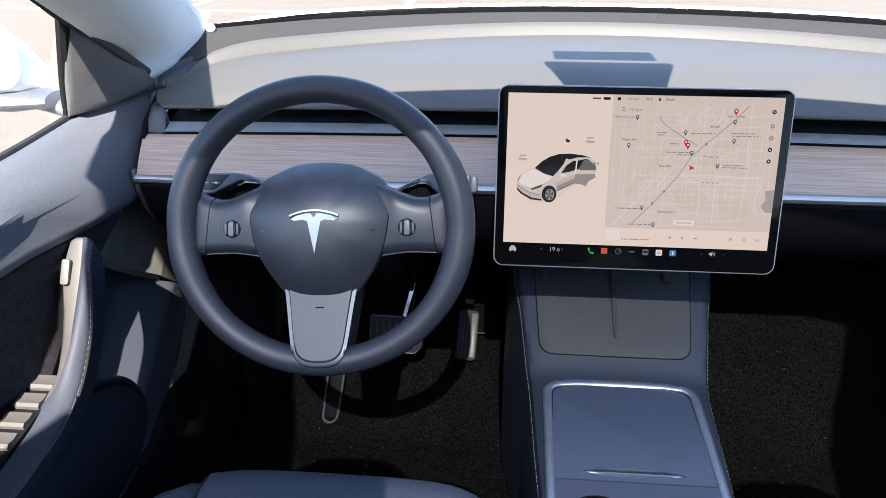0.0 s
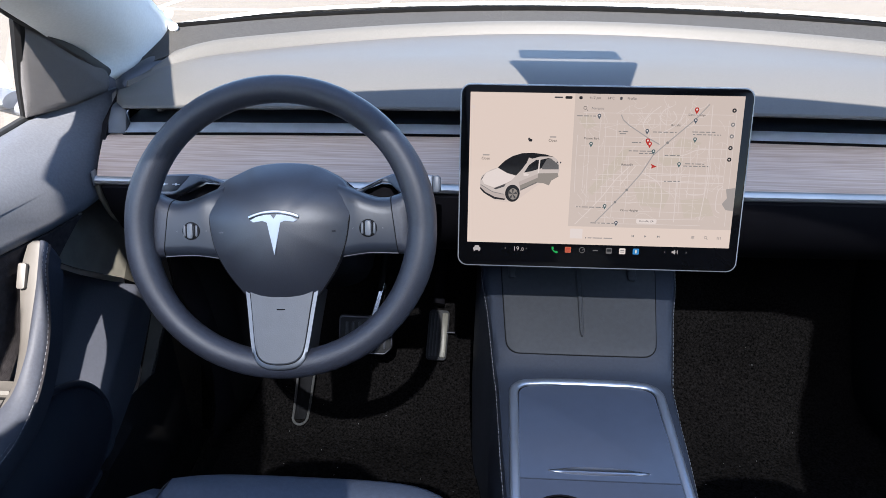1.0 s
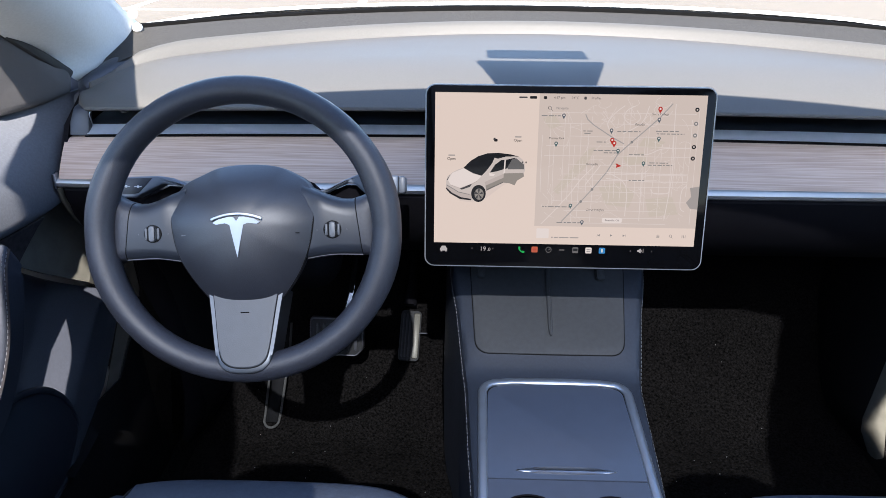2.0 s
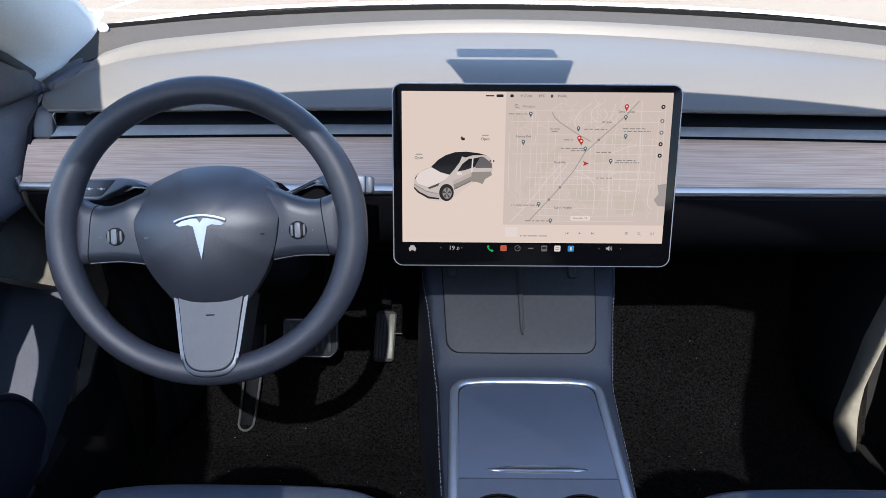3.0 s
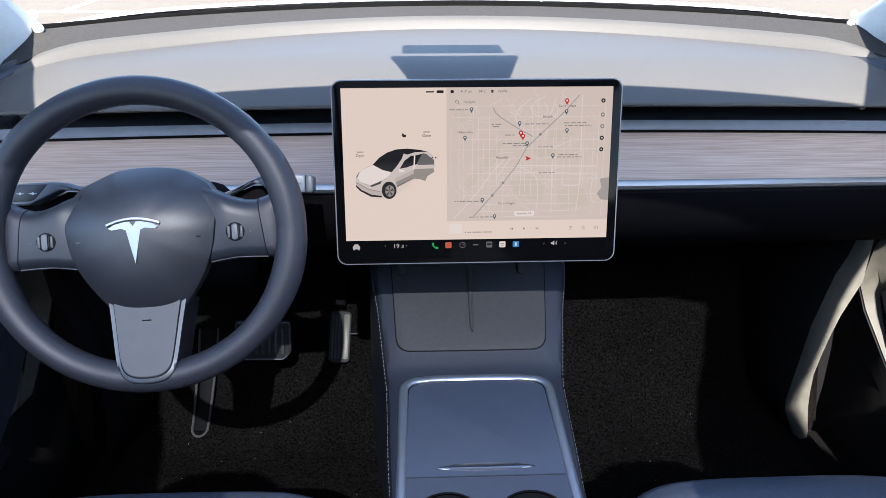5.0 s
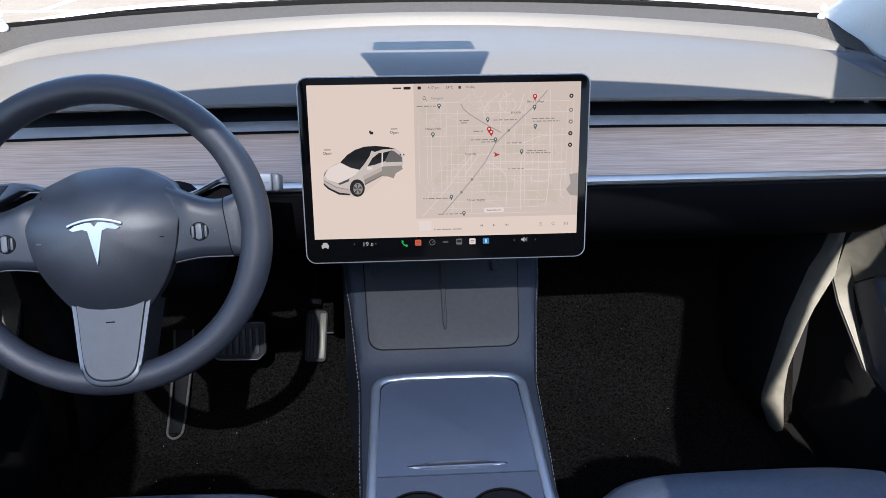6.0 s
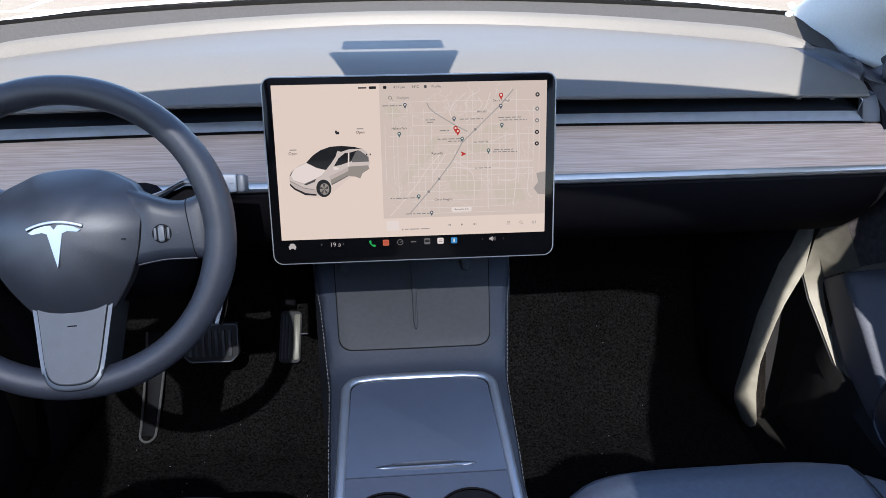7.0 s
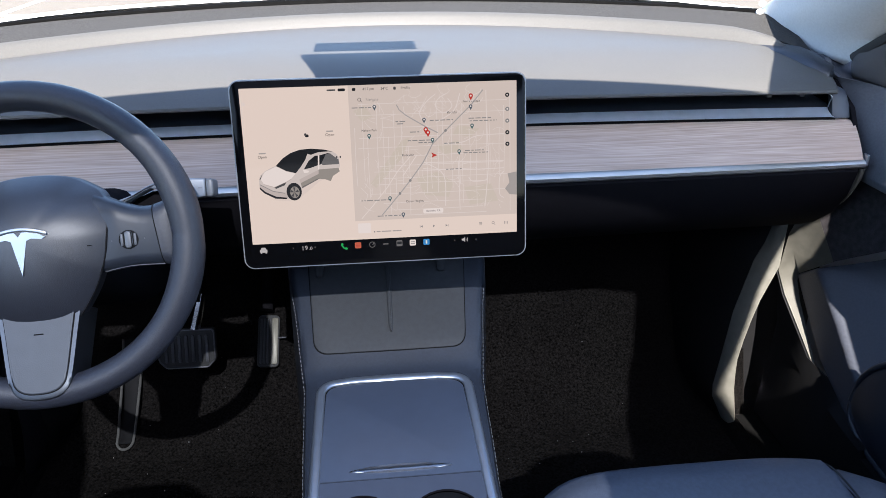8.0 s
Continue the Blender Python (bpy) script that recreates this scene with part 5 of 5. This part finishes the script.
# ---------------------------------------------------------------- doors
def door(side, word, label):
    top = thing("door_" + word, label, "car door", (side * 0.72, 0.5, 0.3))

    def P(x, y, z):
        return (side * x, y, z)

    ys = [-0.12, 0.1, 0.3, 0.5, 0.65, 0.75, 0.85, 0.95, 1.03, 1.09, 1.13, 1.16, 1.174] + ([1.190] if side > 0 else [])
    belt = [(-0.12, 0.925), (0.75, 0.938), (0.91, 0.942), (1.083, 0.953), (1.16, 0.972)] + ([(1.174, 0.983), (1.19, 0.995)] if side > 0 else [(1.174, 0.976)])
    beltx = [(-0.12, 0.785), (0.9, 0.782), (1.083, 0.776), (1.13, 0.742), (1.16, 0.704), (1.174, 0.692), (1.19, 0.698)]
    seam = [(-0.12, 0.845), (0.747, 0.848), (1.02, 0.836), (1.10, 0.838), (1.16, 0.86)]
    lipx = [(-0.12, 0.723), (0.75, 0.723), (0.85, 0.720), (0.90, 0.712), (0.95, 0.702), (1.02, 0.696), (1.07, 0.691), (1.16, 0.688)] if side < 0 else [(-0.12, 0.733), (0.75, 0.730), (0.79, 0.727), (0.835, 0.707), (0.95, 0.700), (1.02, 0.696), (1.07, 0.691), (1.16, 0.688)]
    rows = []
    for y in ys:
        bx, bz, sz = lerp(beltx, y), lerp(belt, y), lerp(seam, y)
        k = min(1.0, max(0.0, (y - 1.02) / 0.14))
        lip = lerp(lipx, y) + (0.007 * k if side < 0 else 0)
        near_dash = min(1.0, max(0.0, (y - 1.08) / 0.094)) if side > 0 else 0.0
        lip -= 0.004 * near_dash
        bx += 0.007 * k if side < 0 else -0.004 * k - 0.014 * near_dash
        rows.append([P(bx + 0.02, y, bz - 0.03), P(bx + 0.004, y, bz - 0.004), P(bx, y, bz), P(bx - 0.008, y, bz + 0.001), P(bx - 0.03 * (1 - k), y, bz - 0.008),
                     P(0.722 - (0.023 if side < 0 else 0.030) * k - 0.008 * near_dash, y, bz - 0.034), P(lip + 0.008 - 0.007 * k, y, (bz + sz) / 2 - 0.004), P(lip, y, sz + 0.016), P(lip + 0.0005, y, sz + 0.004), P(lip + 0.007, y, sz)])
    part("upper_panel", skin(rows, thick=0.004), DOORTOP, top, "padded black upper door panel, sun and sky blue in its colour", smooth=60)
    # pad closing the corner between the belt line, the pillar's foot and the sail
    off = 0.008 if side < 0 else 0.0
    rows = [[P(x + off, y + dy, z + dz) for x, y, z in ((0.668, 1.178, 0.972), (0.684, 1.176, 0.972), (0.702, 1.170, 0.968), (0.738, 1.148, 0.962))] for dy, dz in ((-0.004, -0.02), (-0.002, 0.0), (0.004, 0.008), (0.014, 0.017), (0.026, 0.026))]
    part("corner_pad", skin(rows, thick=0.003), UPPER, top, "dark padded corner below the windshield pillar", smooth=60)
    # suede insert between the seam and the armrest
    rows = []
    for y in [v for v in ys if v < 1.0] + [1.022]:
        sz, back = lerp(seam, y), 1.3 * max(0.0, (y - 0.72) / 0.302)
        rows.append([P(lerp(lipx, y) + dx, y - back * dz, sz - dz) for dx, dz in ((0.007, 0.0), (0.012, 0.01), (0.018, 0.03), (0.026, 0.06), (0.034, 0.10), (0.034, 0.17))])
    part("door_insert", skin(rows, thick=0.004), SUEDE, top, "black suede-like insert")
    # Sun catching the insert's edge is drawn as a paler tube.
    part("insert_edge", tube([Vector(p) for p in rows[-1][:4]], 0.0035, sides=8), KICK, top, "front edge of the insert, its sunlight drawn in pale")
    # lower moulding; its front and lower edge sweeps back to the pocket
    low = [(-0.12, 0.40), (0.86, 0.43), (0.93, 0.462), (0.996, 0.483), (1.077, 0.520), (1.132, 0.570), (1.165, 0.603), (1.183, 0.626)]
    high = [(-0.12, 0.69), (0.90, 0.69), (0.94, 0.770), (0.996, 0.770), (1.107, 0.685), (1.183, 0.632)]
    inner = [(-0.6, 0.792), (0.85, 0.790), (0.91, 0.770), (0.987, 0.6985), (1.05, 0.6999), (1.30, 0.7060)] if side > 0 else [(-0.6, 0.764), (0.80, 0.762), (0.88, 0.752), (0.995, 0.702), (1.05, 0.698), (1.30, 0.696)]
    rows = []
    for y in [-0.12, 0.3, 0.6, 0.8, 0.9, 0.92, 0.94] + [0.95 + 0.006 * k for k in range(32)] + [1.145, 1.158, 1.172, 1.183]:
        a, b = lerp(low, y), lerp(high, y)
        row = []
        for z, back in [(b, 0.005), (b - 0.003, 0.001)] + [(b - 0.004 + (a + 0.008 - b) * f, 0.0) for f in [0.06 + 0.02 * k for k in range(45)]] + [(a + 0.002, 0.001), (a, 0.010)]:
            row.append(P(lerp(inner, y - 1.2 * (min(z, 0.70) - 0.55)) + back - 0.06 * max(0.0, z - 0.60), y, z))
        rows.append(row)
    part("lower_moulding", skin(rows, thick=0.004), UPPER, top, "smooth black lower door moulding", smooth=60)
    near = [(0.735, 0.97, 0.790), (0.730, 1.03, 0.745), (0.706, 1.106, 0.692), (0.702, 1.183, 0.634), (0.7005, 1.184, 0.618), (0.7005, 1.163, 0.587), (0.7005, 1.130, 0.551), (0.7005, 1.088, 0.510), (0.700, 1.045, 0.484)]
    far = [(0.735, 1.02, 0.850), (0.722, 1.09, 0.840), (0.676, 1.155, 0.790), (0.667, 1.180, 0.710), (0.669, 1.194, 0.635), (0.676, 1.177, 0.596), (0.678, 1.142, 0.566), (0.682, 1.097, 0.522), (0.690, 1.05, 0.486)]
    if side < 0:
        far = [(x + 0.014, y, z) for x, y, z in far[:3]] + far[3:]
    else:
        far = far[:5] + [(0.678, 1.177, 0.596), (0.685, 1.142, 0.562), (0.694, 1.097, 0.518), (0.699, 1.05, 0.485)]
    edge_a, edge_b = [Vector(P(*p)) for p in near], [Vector(P(*p)) for p in far]
    # Paler on the left for its sun, dark on the right for its shadow.
    part("insert_front", skin([edge_a[:3], [a.lerp(b, 0.5) for a, b in zip(edge_a[:3], edge_b[:3])], edge_b[:3]], thick=0.003), KICK if side < 0 else SUEDE, top, "matt panel in front of the insert, light and shade in its colour")
    edge_a, edge_b = edge_a[2:], edge_b[2:]
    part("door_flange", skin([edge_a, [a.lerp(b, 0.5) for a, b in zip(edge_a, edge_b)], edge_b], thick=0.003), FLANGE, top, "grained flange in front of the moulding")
    foot = edge_b[2:-1] + spline([P(0.712, 1.02, 0.500), P(0.724, 0.97, 0.480), P(0.738, 0.93, 0.470), P(0.740, 0.86, 0.440), P(0.740, 0.30, 0.430), P(0.740, -0.12, 0.410)], 3)
    part("door_skirt", skin([foot, [Vector((side * 0.690, p.y, 0.25 + 0.45 * p.z)) for p in foot], [Vector((side * 0.680, p.y, 0.34)) for p in foot]], thick=0.003), DARK, top, "black skirt at the foot of the door")
    # pocket: lip and bulged front
    lip = spline([P(0.700, 0.55, 0.640), P(0.697, 0.80, 0.660), P(0.697, 0.86, 0.652), P(0.700, 0.925, 0.620), P(0.702, 0.966, 0.578), P(0.703, 0.984, 0.535), P(0.703, 0.984, 0.490), P(0.702, 0.955, 0.468), P(0.700, 0.90, 0.458), P(0.698, 0.80, 0.452)], 6)
    part("pocket_lip", tube(lip, 0.005, 0.005, 8), LEATHER, top, "curved lip of the door pocket", smooth=60)
    rows = []
    for y in (0.10, 0.40, 0.60, 0.75, 0.86, 0.92, 0.955, 0.975, 0.984):
        t, b = lerp([(0.3, 0.63), (0.80, 0.655), (0.86, 0.648), (0.925, 0.617), (0.966, 0.575), (0.984, 0.530)], y), lerp([(0.3, 0.44), (0.86, 0.456), (0.93, 0.465), (0.964, 0.485), (0.984, 0.505)], y)
        rows.append([P(0.704 - 0.020 * math.sin(math.pi * f) ** 0.6 * min(1, (0.985 - y) / 0.08), y, t + (b - t) * f) for f in (0, 0.12, 0.3, 0.5, 0.7, 0.88, 1)])
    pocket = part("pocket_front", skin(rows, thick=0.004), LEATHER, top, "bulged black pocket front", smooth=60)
    # armrest sweeping up into the grab handle
    seam_line = spline([P(0.672, 0.15, 0.640), P(0.672, 0.55, 0.650), P(0.672, 0.654, 0.658), P(0.672, 0.701, 0.6635), P(0.672, 0.751, 0.671), P(0.672, 0.798, 0.694), P(0.672, 0.8315, 0.7286), P(0.672, 0.8524, 0.7647), P(0.673, 0.873, 0.825), P(0.678, 0.897, 0.846)], 6)
    top_line = spline([P(0.745, 0.15, 0.650), P(0.745, 0.58, 0.664), P(0.742, 0.69, 0.673), P(0.730, 0.728, 0.677), P(0.712, 0.756, 0.684), P(0.697, 0.788, 0.698), P(0.690, 0.820, 0.731), P(0.690, 0.845, 0.762), P(0.690, 0.885, 0.818), P(0.694, 0.907, 0.845)], 6)
    out_line = spline([P(0.749, 0.15, 0.648), P(0.749, 0.58, 0.662), P(0.746, 0.69, 0.671), P(0.735, 0.73, 0.676), P(0.718, 0.760, 0.684), P(0.704, 0.795, 0.697), P(0.705, 0.828, 0.727), P(0.706, 0.850, 0.764), P(0.713, 0.882, 0.812), P(0.710, 0.905, 0.842)], 6)
    # Unseen right handle is flattened so sunlight clears it to the flange.
    if side > 0:
        for row in (seam_line, top_line, out_line):
            for p in row:
                p.z = min(p.z, 0.702)
                p.y = min(p.y, 0.80 + 0.1 * (p.y - 0.80))
    rows, strip_rows = [], []
    for k, (p, q, o) in enumerate(zip(seam_line, top_line, out_line)):
        f = k / (len(seam_line) - 1)
        ahead = (seam_line[min(k + 1, len(seam_line) - 1)] - seam_line[max(k - 1, 0)]).normalized()
        up = Vector((0, -ahead.z, ahead.y)).normalized()
        drop_ = 0.055 - (0.013 if side < 0 else 0.040) * f
        rows.append([q - up * 0.014, q + up * 0.001, q.lerp(p, 0.25) + up * 0.0055, q.lerp(p, 0.55) + up * 0.0065, q.lerp(p, 0.85) + up * 0.0035, p, p - up * 0.007 + Vector((side * 0.0005, 0, 0)), p - up * drop_ * 0.6 + Vector((side * 0.004, 0, 0)), p.lerp(q, 0.3) - up * drop_])
        strip_rows.append([o - up * 0.012, o - up * 0.001, o.lerp(q, 0.4) + up * 0.0022, q + up * 0.0008, q - up * 0.012])
    if side < 0:
        for table in (rows, strip_rows):
            centre = sum(table[-1], Vector()) / len(table[-1])
            last = table[-1]
            for f, step in ((0.88, 0.001), (0.62, 0.0035), (0.25, 0.005)):
                table.append([centre.lerp(p, f) + ahead * step for p in last])
    arm = part("armrest_pad", capped(rows), ARMSKIN, top, "padded black armrest with a stitched edge", smooth=60)
    # Sheet added on the left to stop sunlight passing behind the handle.
    web = [p for p in seam_line if p.y > 0.79]
    if side < 0:
        part("handle_web", skin([web, [p + Vector((side * 0.016, 0.026, -0.012)) for p in web], [p + Vector((side * (0.022 + 0.25 * (p.z - 0.70)), 0.034 + 0.32 * (p.z - 0.70), -0.016 - 0.15 * (p.z - 0.70))) for p in web]], thick=0.003), SUEDE, top, "black web added behind the grab handle to block sun")
    grab = part("grab_strip", capped(strip_rows), PALE, top, "smooth top strip of the grab handle, paler grey for its sunlight", smooth=60)
    for shift in (0.0, 0.0042):
        part("stitching", stitches([p + Vector((side * (-0.0004 + 0.9 * shift), 0, 0.0004 + 0.4 * shift)) for p in seam_line], 0.0034, 0.0016, 0.0004), DOORTHREAD, arm, "pale seam stitching")
    BT = plane_at(P(0.7055, 0.8735, 0.814), P(0.0, 0.5, 0.85), P(1, 0, 0.25))
    if side < 0:
        part("release_button", slab(rrect(0.032, 0.010, 0.003), BT, -0.004, 0.0022, 0.0012), PALE, grab, "grey door release button")
    plate = [P(0.700, 0.55, 0.655), P(0.700, 0.818, 0.690), P(0.775, 0.818, 0.690), P(0.775, 0.55, 0.655)]
    switches = part("switch_plate", skin([plate[:2], [plate[3], plate[2]]], thick=0.006), DARK, top)
    part("plate_edge", tube(spline([P(0.776, 0.55, 0.660), P(0.776, 0.76, 0.687), P(0.768, 0.812, 0.694), P(0.745, 0.822, 0.696)], 5), 0.0035, sides=8), LEATHER, switches, "raised rim of the switch plate")
    # Each switch spans only its sunlit half; black plate fills the shaded half.
    for k in range(4):
        y, z = 0.793 - 0.0315 * k, 0.6905 - 0.0042 * k
        rows = [[P(x, y + dy, z + h) for dy, h in ((0.0, -0.006), (0.0, 0.006), (0.003, 0.0095), (0.012, 0.0085), (0.021, 0.0105), (0.0245, 0.007), (0.0245, -0.006))] for x in (0.7030, 0.7042, 0.7335, 0.7347)]
        part("window_switch", capped(rows), PALE if side < 0 else PLASTIC, switches, "grey window switch" if side < 0 else "", smooth=30)
    # mirror sail panel, window seals
    sail = [Vector(P(0.776, 1.066, 0.957)), Vector(P(0.762, 1.050, 1.011)), Vector(P(0.741, 1.033, 1.088)), Vector(P(0.729, 1.075, 1.063)), Vector(P(0.716, 1.12, 1.038)), Vector(P(0.703, 1.156, 1.010)), Vector(P(0.700, 1.166, 0.990)), Vector(P(0.704, 1.163, 0.972)), Vector(P(0.735, 1.125, 0.962))]
    ring = [sail[0], sail[0].lerp(sail[1], 0.5), sail[1], sail[1].lerp(sail[2], 0.6)] + spline([sail[2], sail[3] + Vector((side * 0.002, 0.004, 0.006)), sail[4] + Vector((side * 0.002, 0.004, 0.008)), sail[5] + Vector((0, 0.002, 0.004)), sail[6], sail[7]], 4) + [sail[8]]
    mid = sum(ring, Vector()) / len(ring)
    rows = [[p + Vector((side * -0.006, -0.006, 0.003)) * h for p in [q.lerp(mid, f) for q in ring]] for f, h in ((0.0, -1.2), (0.0, -0.2), (0.02, 0.45), (0.06, 0.8), (0.15, 1.0), (0.5, 1.15), (0.96, 1.2))]
    bm = capped([[tuple(p) for p in row] for row in rows])
    part("mirror_sail", bm, WEAVE, top, "black speckled triangular tweeter panel", smooth=50)
    part("window_post", tube(spline([P(0.784, 1.082, 0.945), P(0.766, 1.060, 1.01), P(0.738, 1.034, 1.095)], 5), 0.009, 0.010, 8), DARK, top, "black post at the window's front edge")
    part("window_seal", tube(spline([P(0.790, -0.12, 0.924), P(0.788, 0.5, 0.936), P(0.786, 0.91, 0.944), P(0.782, 1.075, 0.954)], 5), 0.005, 0.006, 8), RUBBER, top, "black rubber seal at the belt line")
    frame_line = spline([P(0.704, 1.165, 1.000), P(0.728, 1.07, 1.072), P(0.735, 1.02, 1.10), P(0.722, 0.92, 1.150), P(0.711, 0.72, 1.245), P(0.684, 0.50, 1.325), P(0.640, 0.22, 1.36), P(0.625, -0.12, 1.37)], 5)
    part("window_frame", tube([p - Vector((side * 0.004, 0, 0)) for p in frame_line], 0.006, 0.008, 8), RUBBER, top, "black seal of the window opening")
    rows = []
    for y in (-0.12, 0.2, 0.45, 0.66, 0.92, 1.03):
        ztop = lerp([(-0.12, 1.37), (0.22, 1.36), (0.50, 1.325), (0.72, 1.245), (0.92, 1.15), (1.03, 1.095)], y)
        xtop = lerp([(-0.12, 0.63), (0.22, 0.645), (0.50, 0.69), (0.72, 0.716), (0.92, 0.726), (1.03, 0.742)], y)
        rows.append([P(0.79, y, 0.93), P((0.79 + xtop) / 2 + 0.01, y, (0.93 + ztop) / 2), P(xtop, y, ztop)])
    pane = part("window_pane", skin(rows), CLEAR, top, "clear side window glass")
    pane.visible_shadow = False
    # outer skin, painted white
    rows = [[P(0.815, y, 0.93), P(0.87, y, 0.80), P(0.885, y, 0.60), P(0.86, y, 0.40), P(0.84, y, 0.28)] for y in (-0.14, 0.3, 0.8, 1.17)]
    part("outer_skin", skin(rows, thick=0.004), WHITEPAINT, top, "white painted outer door skin", smooth=60)
    return top


door(-1, "driver", "closed driver's door with black padded panel and grab handle")
door(1, "passenger", "closed passenger door with black padded panel and pocket")
for side, word in ((-1, "left"), (1, "right")):
    outer = [(0.30, 0.632), (0.323, 0.628), (0.407, 0.612), (0.469, 0.607), (0.538, 0.616), (0.594, 0.629), (0.657, 0.651), (0.729, 0.651), (0.86, 0.660)]
    inner = [(0.30, 0.630), (0.323, 0.620), (0.378, 0.593), (0.403, 0.590), (0.476, 0.597), (0.558, 0.604), (0.656, 0.624), (0.708, 0.646), (0.86, 0.656)]
    heights = (0.30, 0.323, 0.35, 0.378, 0.403, 0.44, 0.476, 0.515, 0.558, 0.594, 0.625, 0.657, 0.69, 0.729, 0.86)
    rows = [[(side * (lerp(inner, z) - dx), y, z) for z in heights] for y, dx in ((1.195, 0.0), (1.215, 0.010), (1.25, 0.018), (1.34, 0.026), (1.52, 0.031))]
    # Side panel is black for shade; only the edge strip gets sunlit plastic.
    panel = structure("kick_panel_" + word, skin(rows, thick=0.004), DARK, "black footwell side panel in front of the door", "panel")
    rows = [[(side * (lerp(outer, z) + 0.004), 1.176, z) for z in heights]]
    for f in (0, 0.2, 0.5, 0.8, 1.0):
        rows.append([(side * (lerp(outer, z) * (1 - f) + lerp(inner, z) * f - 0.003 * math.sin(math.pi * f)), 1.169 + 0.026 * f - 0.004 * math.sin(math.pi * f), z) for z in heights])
    part("panel_return", skin([[(side * (lerp(outer, z) + 0.005), 1.177, z) for z in heights], [(side * (lerp(outer, z) + 0.010), 1.26, z) for z in heights]], thick=0.002), DARK, panel)
    # Left edge takes the darker plastic in place of shade.
    part("panel_edge", skin(rows, thick=0.003), KICK if side > 0 else PLASTIC, panel, "grained rear edge of the panel, sun and shade in its colour")
    rows = [[(side * x, y, z) for x, z in ((0.60, 0.316), (0.604, 0.324), (0.612, 0.329), (0.668, 0.334), (0.72, 0.35), (0.80, 0.34), (0.82, 0.28))] for y in (-1.8, 0.5, 1.19)]
    # Blackest base used on the sill in place of a shadow missing there.
    structure("door_sill_" + word, skin(rows, thick=0.01), FRIT, "black plastic door sill trim", "sill")
    structure("door_jamb_" + word, skin([[(side * x0, y, z) for x0, y in ((0.625, 1.24), (0.70, 1.245), (0.78, 1.25))] for z in (0.24, 0.6, 0.85, 0.98)], thick=0.004), DARK, "black seal and jamb in front of the door", "jamb")
    structure("fender_" + word, skin([[(side * x, y, z) for x, z in ((0.745, 1.0 - 0.16 * max(0.0, y - 1.35)), (0.80, 0.97 - 0.18 * max(0.0, y - 1.35)), (0.865, 0.85 - 0.10 * max(0.0, y - 1.35)), (0.885, 0.62), (0.86, 0.3))] for y in (1.19, 1.3, 1.42, 1.7, 2.0, 2.25)], thick=0.01), WHITEPAINT, "white painted front fender", "fender")

    mirror = thing("wing_mirror", "white wing mirror with a grey foot outside the window", "wing mirror", (side * 0.84, 1.2, 0.95), "wing mirrors")
    rows = []
    for x, w, h, dy, dz in ((0.905, 0.02, 0.012, 0.02, -0.055), (0.918, 0.045, 0.026, 0.01, -0.045), (0.95, 0.060, 0.046, 0.0, -0.024), (1.00, 0.066, 0.070, -0.01, -0.004), (1.06, 0.062, 0.075, -0.025, 0.0), (1.115, 0.04, 0.055, -0.035, 0.0), (1.13, 0.02, 0.03, -0.04, 0.0)):
        rows.append([(side * x, 1.215 + dy + w * math.cos(a), 1.02 + dz + h * math.copysign(abs(math.sin(a)) ** 0.75, math.sin(a))) for a in [k * math.tau / 20 for k in range(20)]])
    part("shell", capped(rows), WHITEPAINT, mirror, "glossy white shell", smooth=60)
    rows = []
    for x, w, h in ((0.875, 0.03, 0.012), (0.93, 0.05, 0.018), (1.0, 0.052, 0.018), (1.06, 0.04, 0.014)):
        rows.append([(side * x, 1.20 + w * math.cos(a), 0.948 + h * math.sin(a)) for a in [k * math.tau / 16 for k in range(16)]])
    part("lower_shell", capped(rows), FOOTGREY, mirror, "grey plastic lower shell")
    part("foot", tube(spline([(side * 0.80, 1.22, 0.905), (side * 0.86, 1.225, 0.925), (side * 0.92, 1.215, 0.945)], 5), 0.028, 0.014, 12), FOOTGREY, mirror, "grey folding foot", smooth=60)
    part("mirror_glass", slab(rrect(0.17, 0.10, 0.03), plane_at((side * 0.985, 1.148, 1.02), (1, -side * 0.33, 0), (0, 0.05, 1)), -0.003, 0.001), CHROME, mirror, "reflecting mirror glass")

# ---------------------------------------------------------------- rear-view mirror below the header
inside = thing("rear_view_mirror", "black frameless rear-view mirror on the windshield, known by its shadow", "rear-view mirror", (0, 0.8, 1.36))
RV = plane_at((0.0, 0.842, 1.318), (1, 0, 0), (0, 0.5, 1))
out = [Vector(p) for p in ((-0.092, 0.045), (0.092, 0.045), (0.096, 0.041), (0.066, -0.042), (0.058, -0.048), (-0.058, -0.048), (-0.066, -0.042), (-0.096, 0.041))]
part("mirror_body", slab([(p.x, p.y) for p in out], RV, -0.015, 0.008, 0.004), PLASTIC, inside)
part("camera_cover", box(-0.078, 0.078, 0.868, 0.931, 1.370, 1.382, 0.004), PLASTIC, inside)
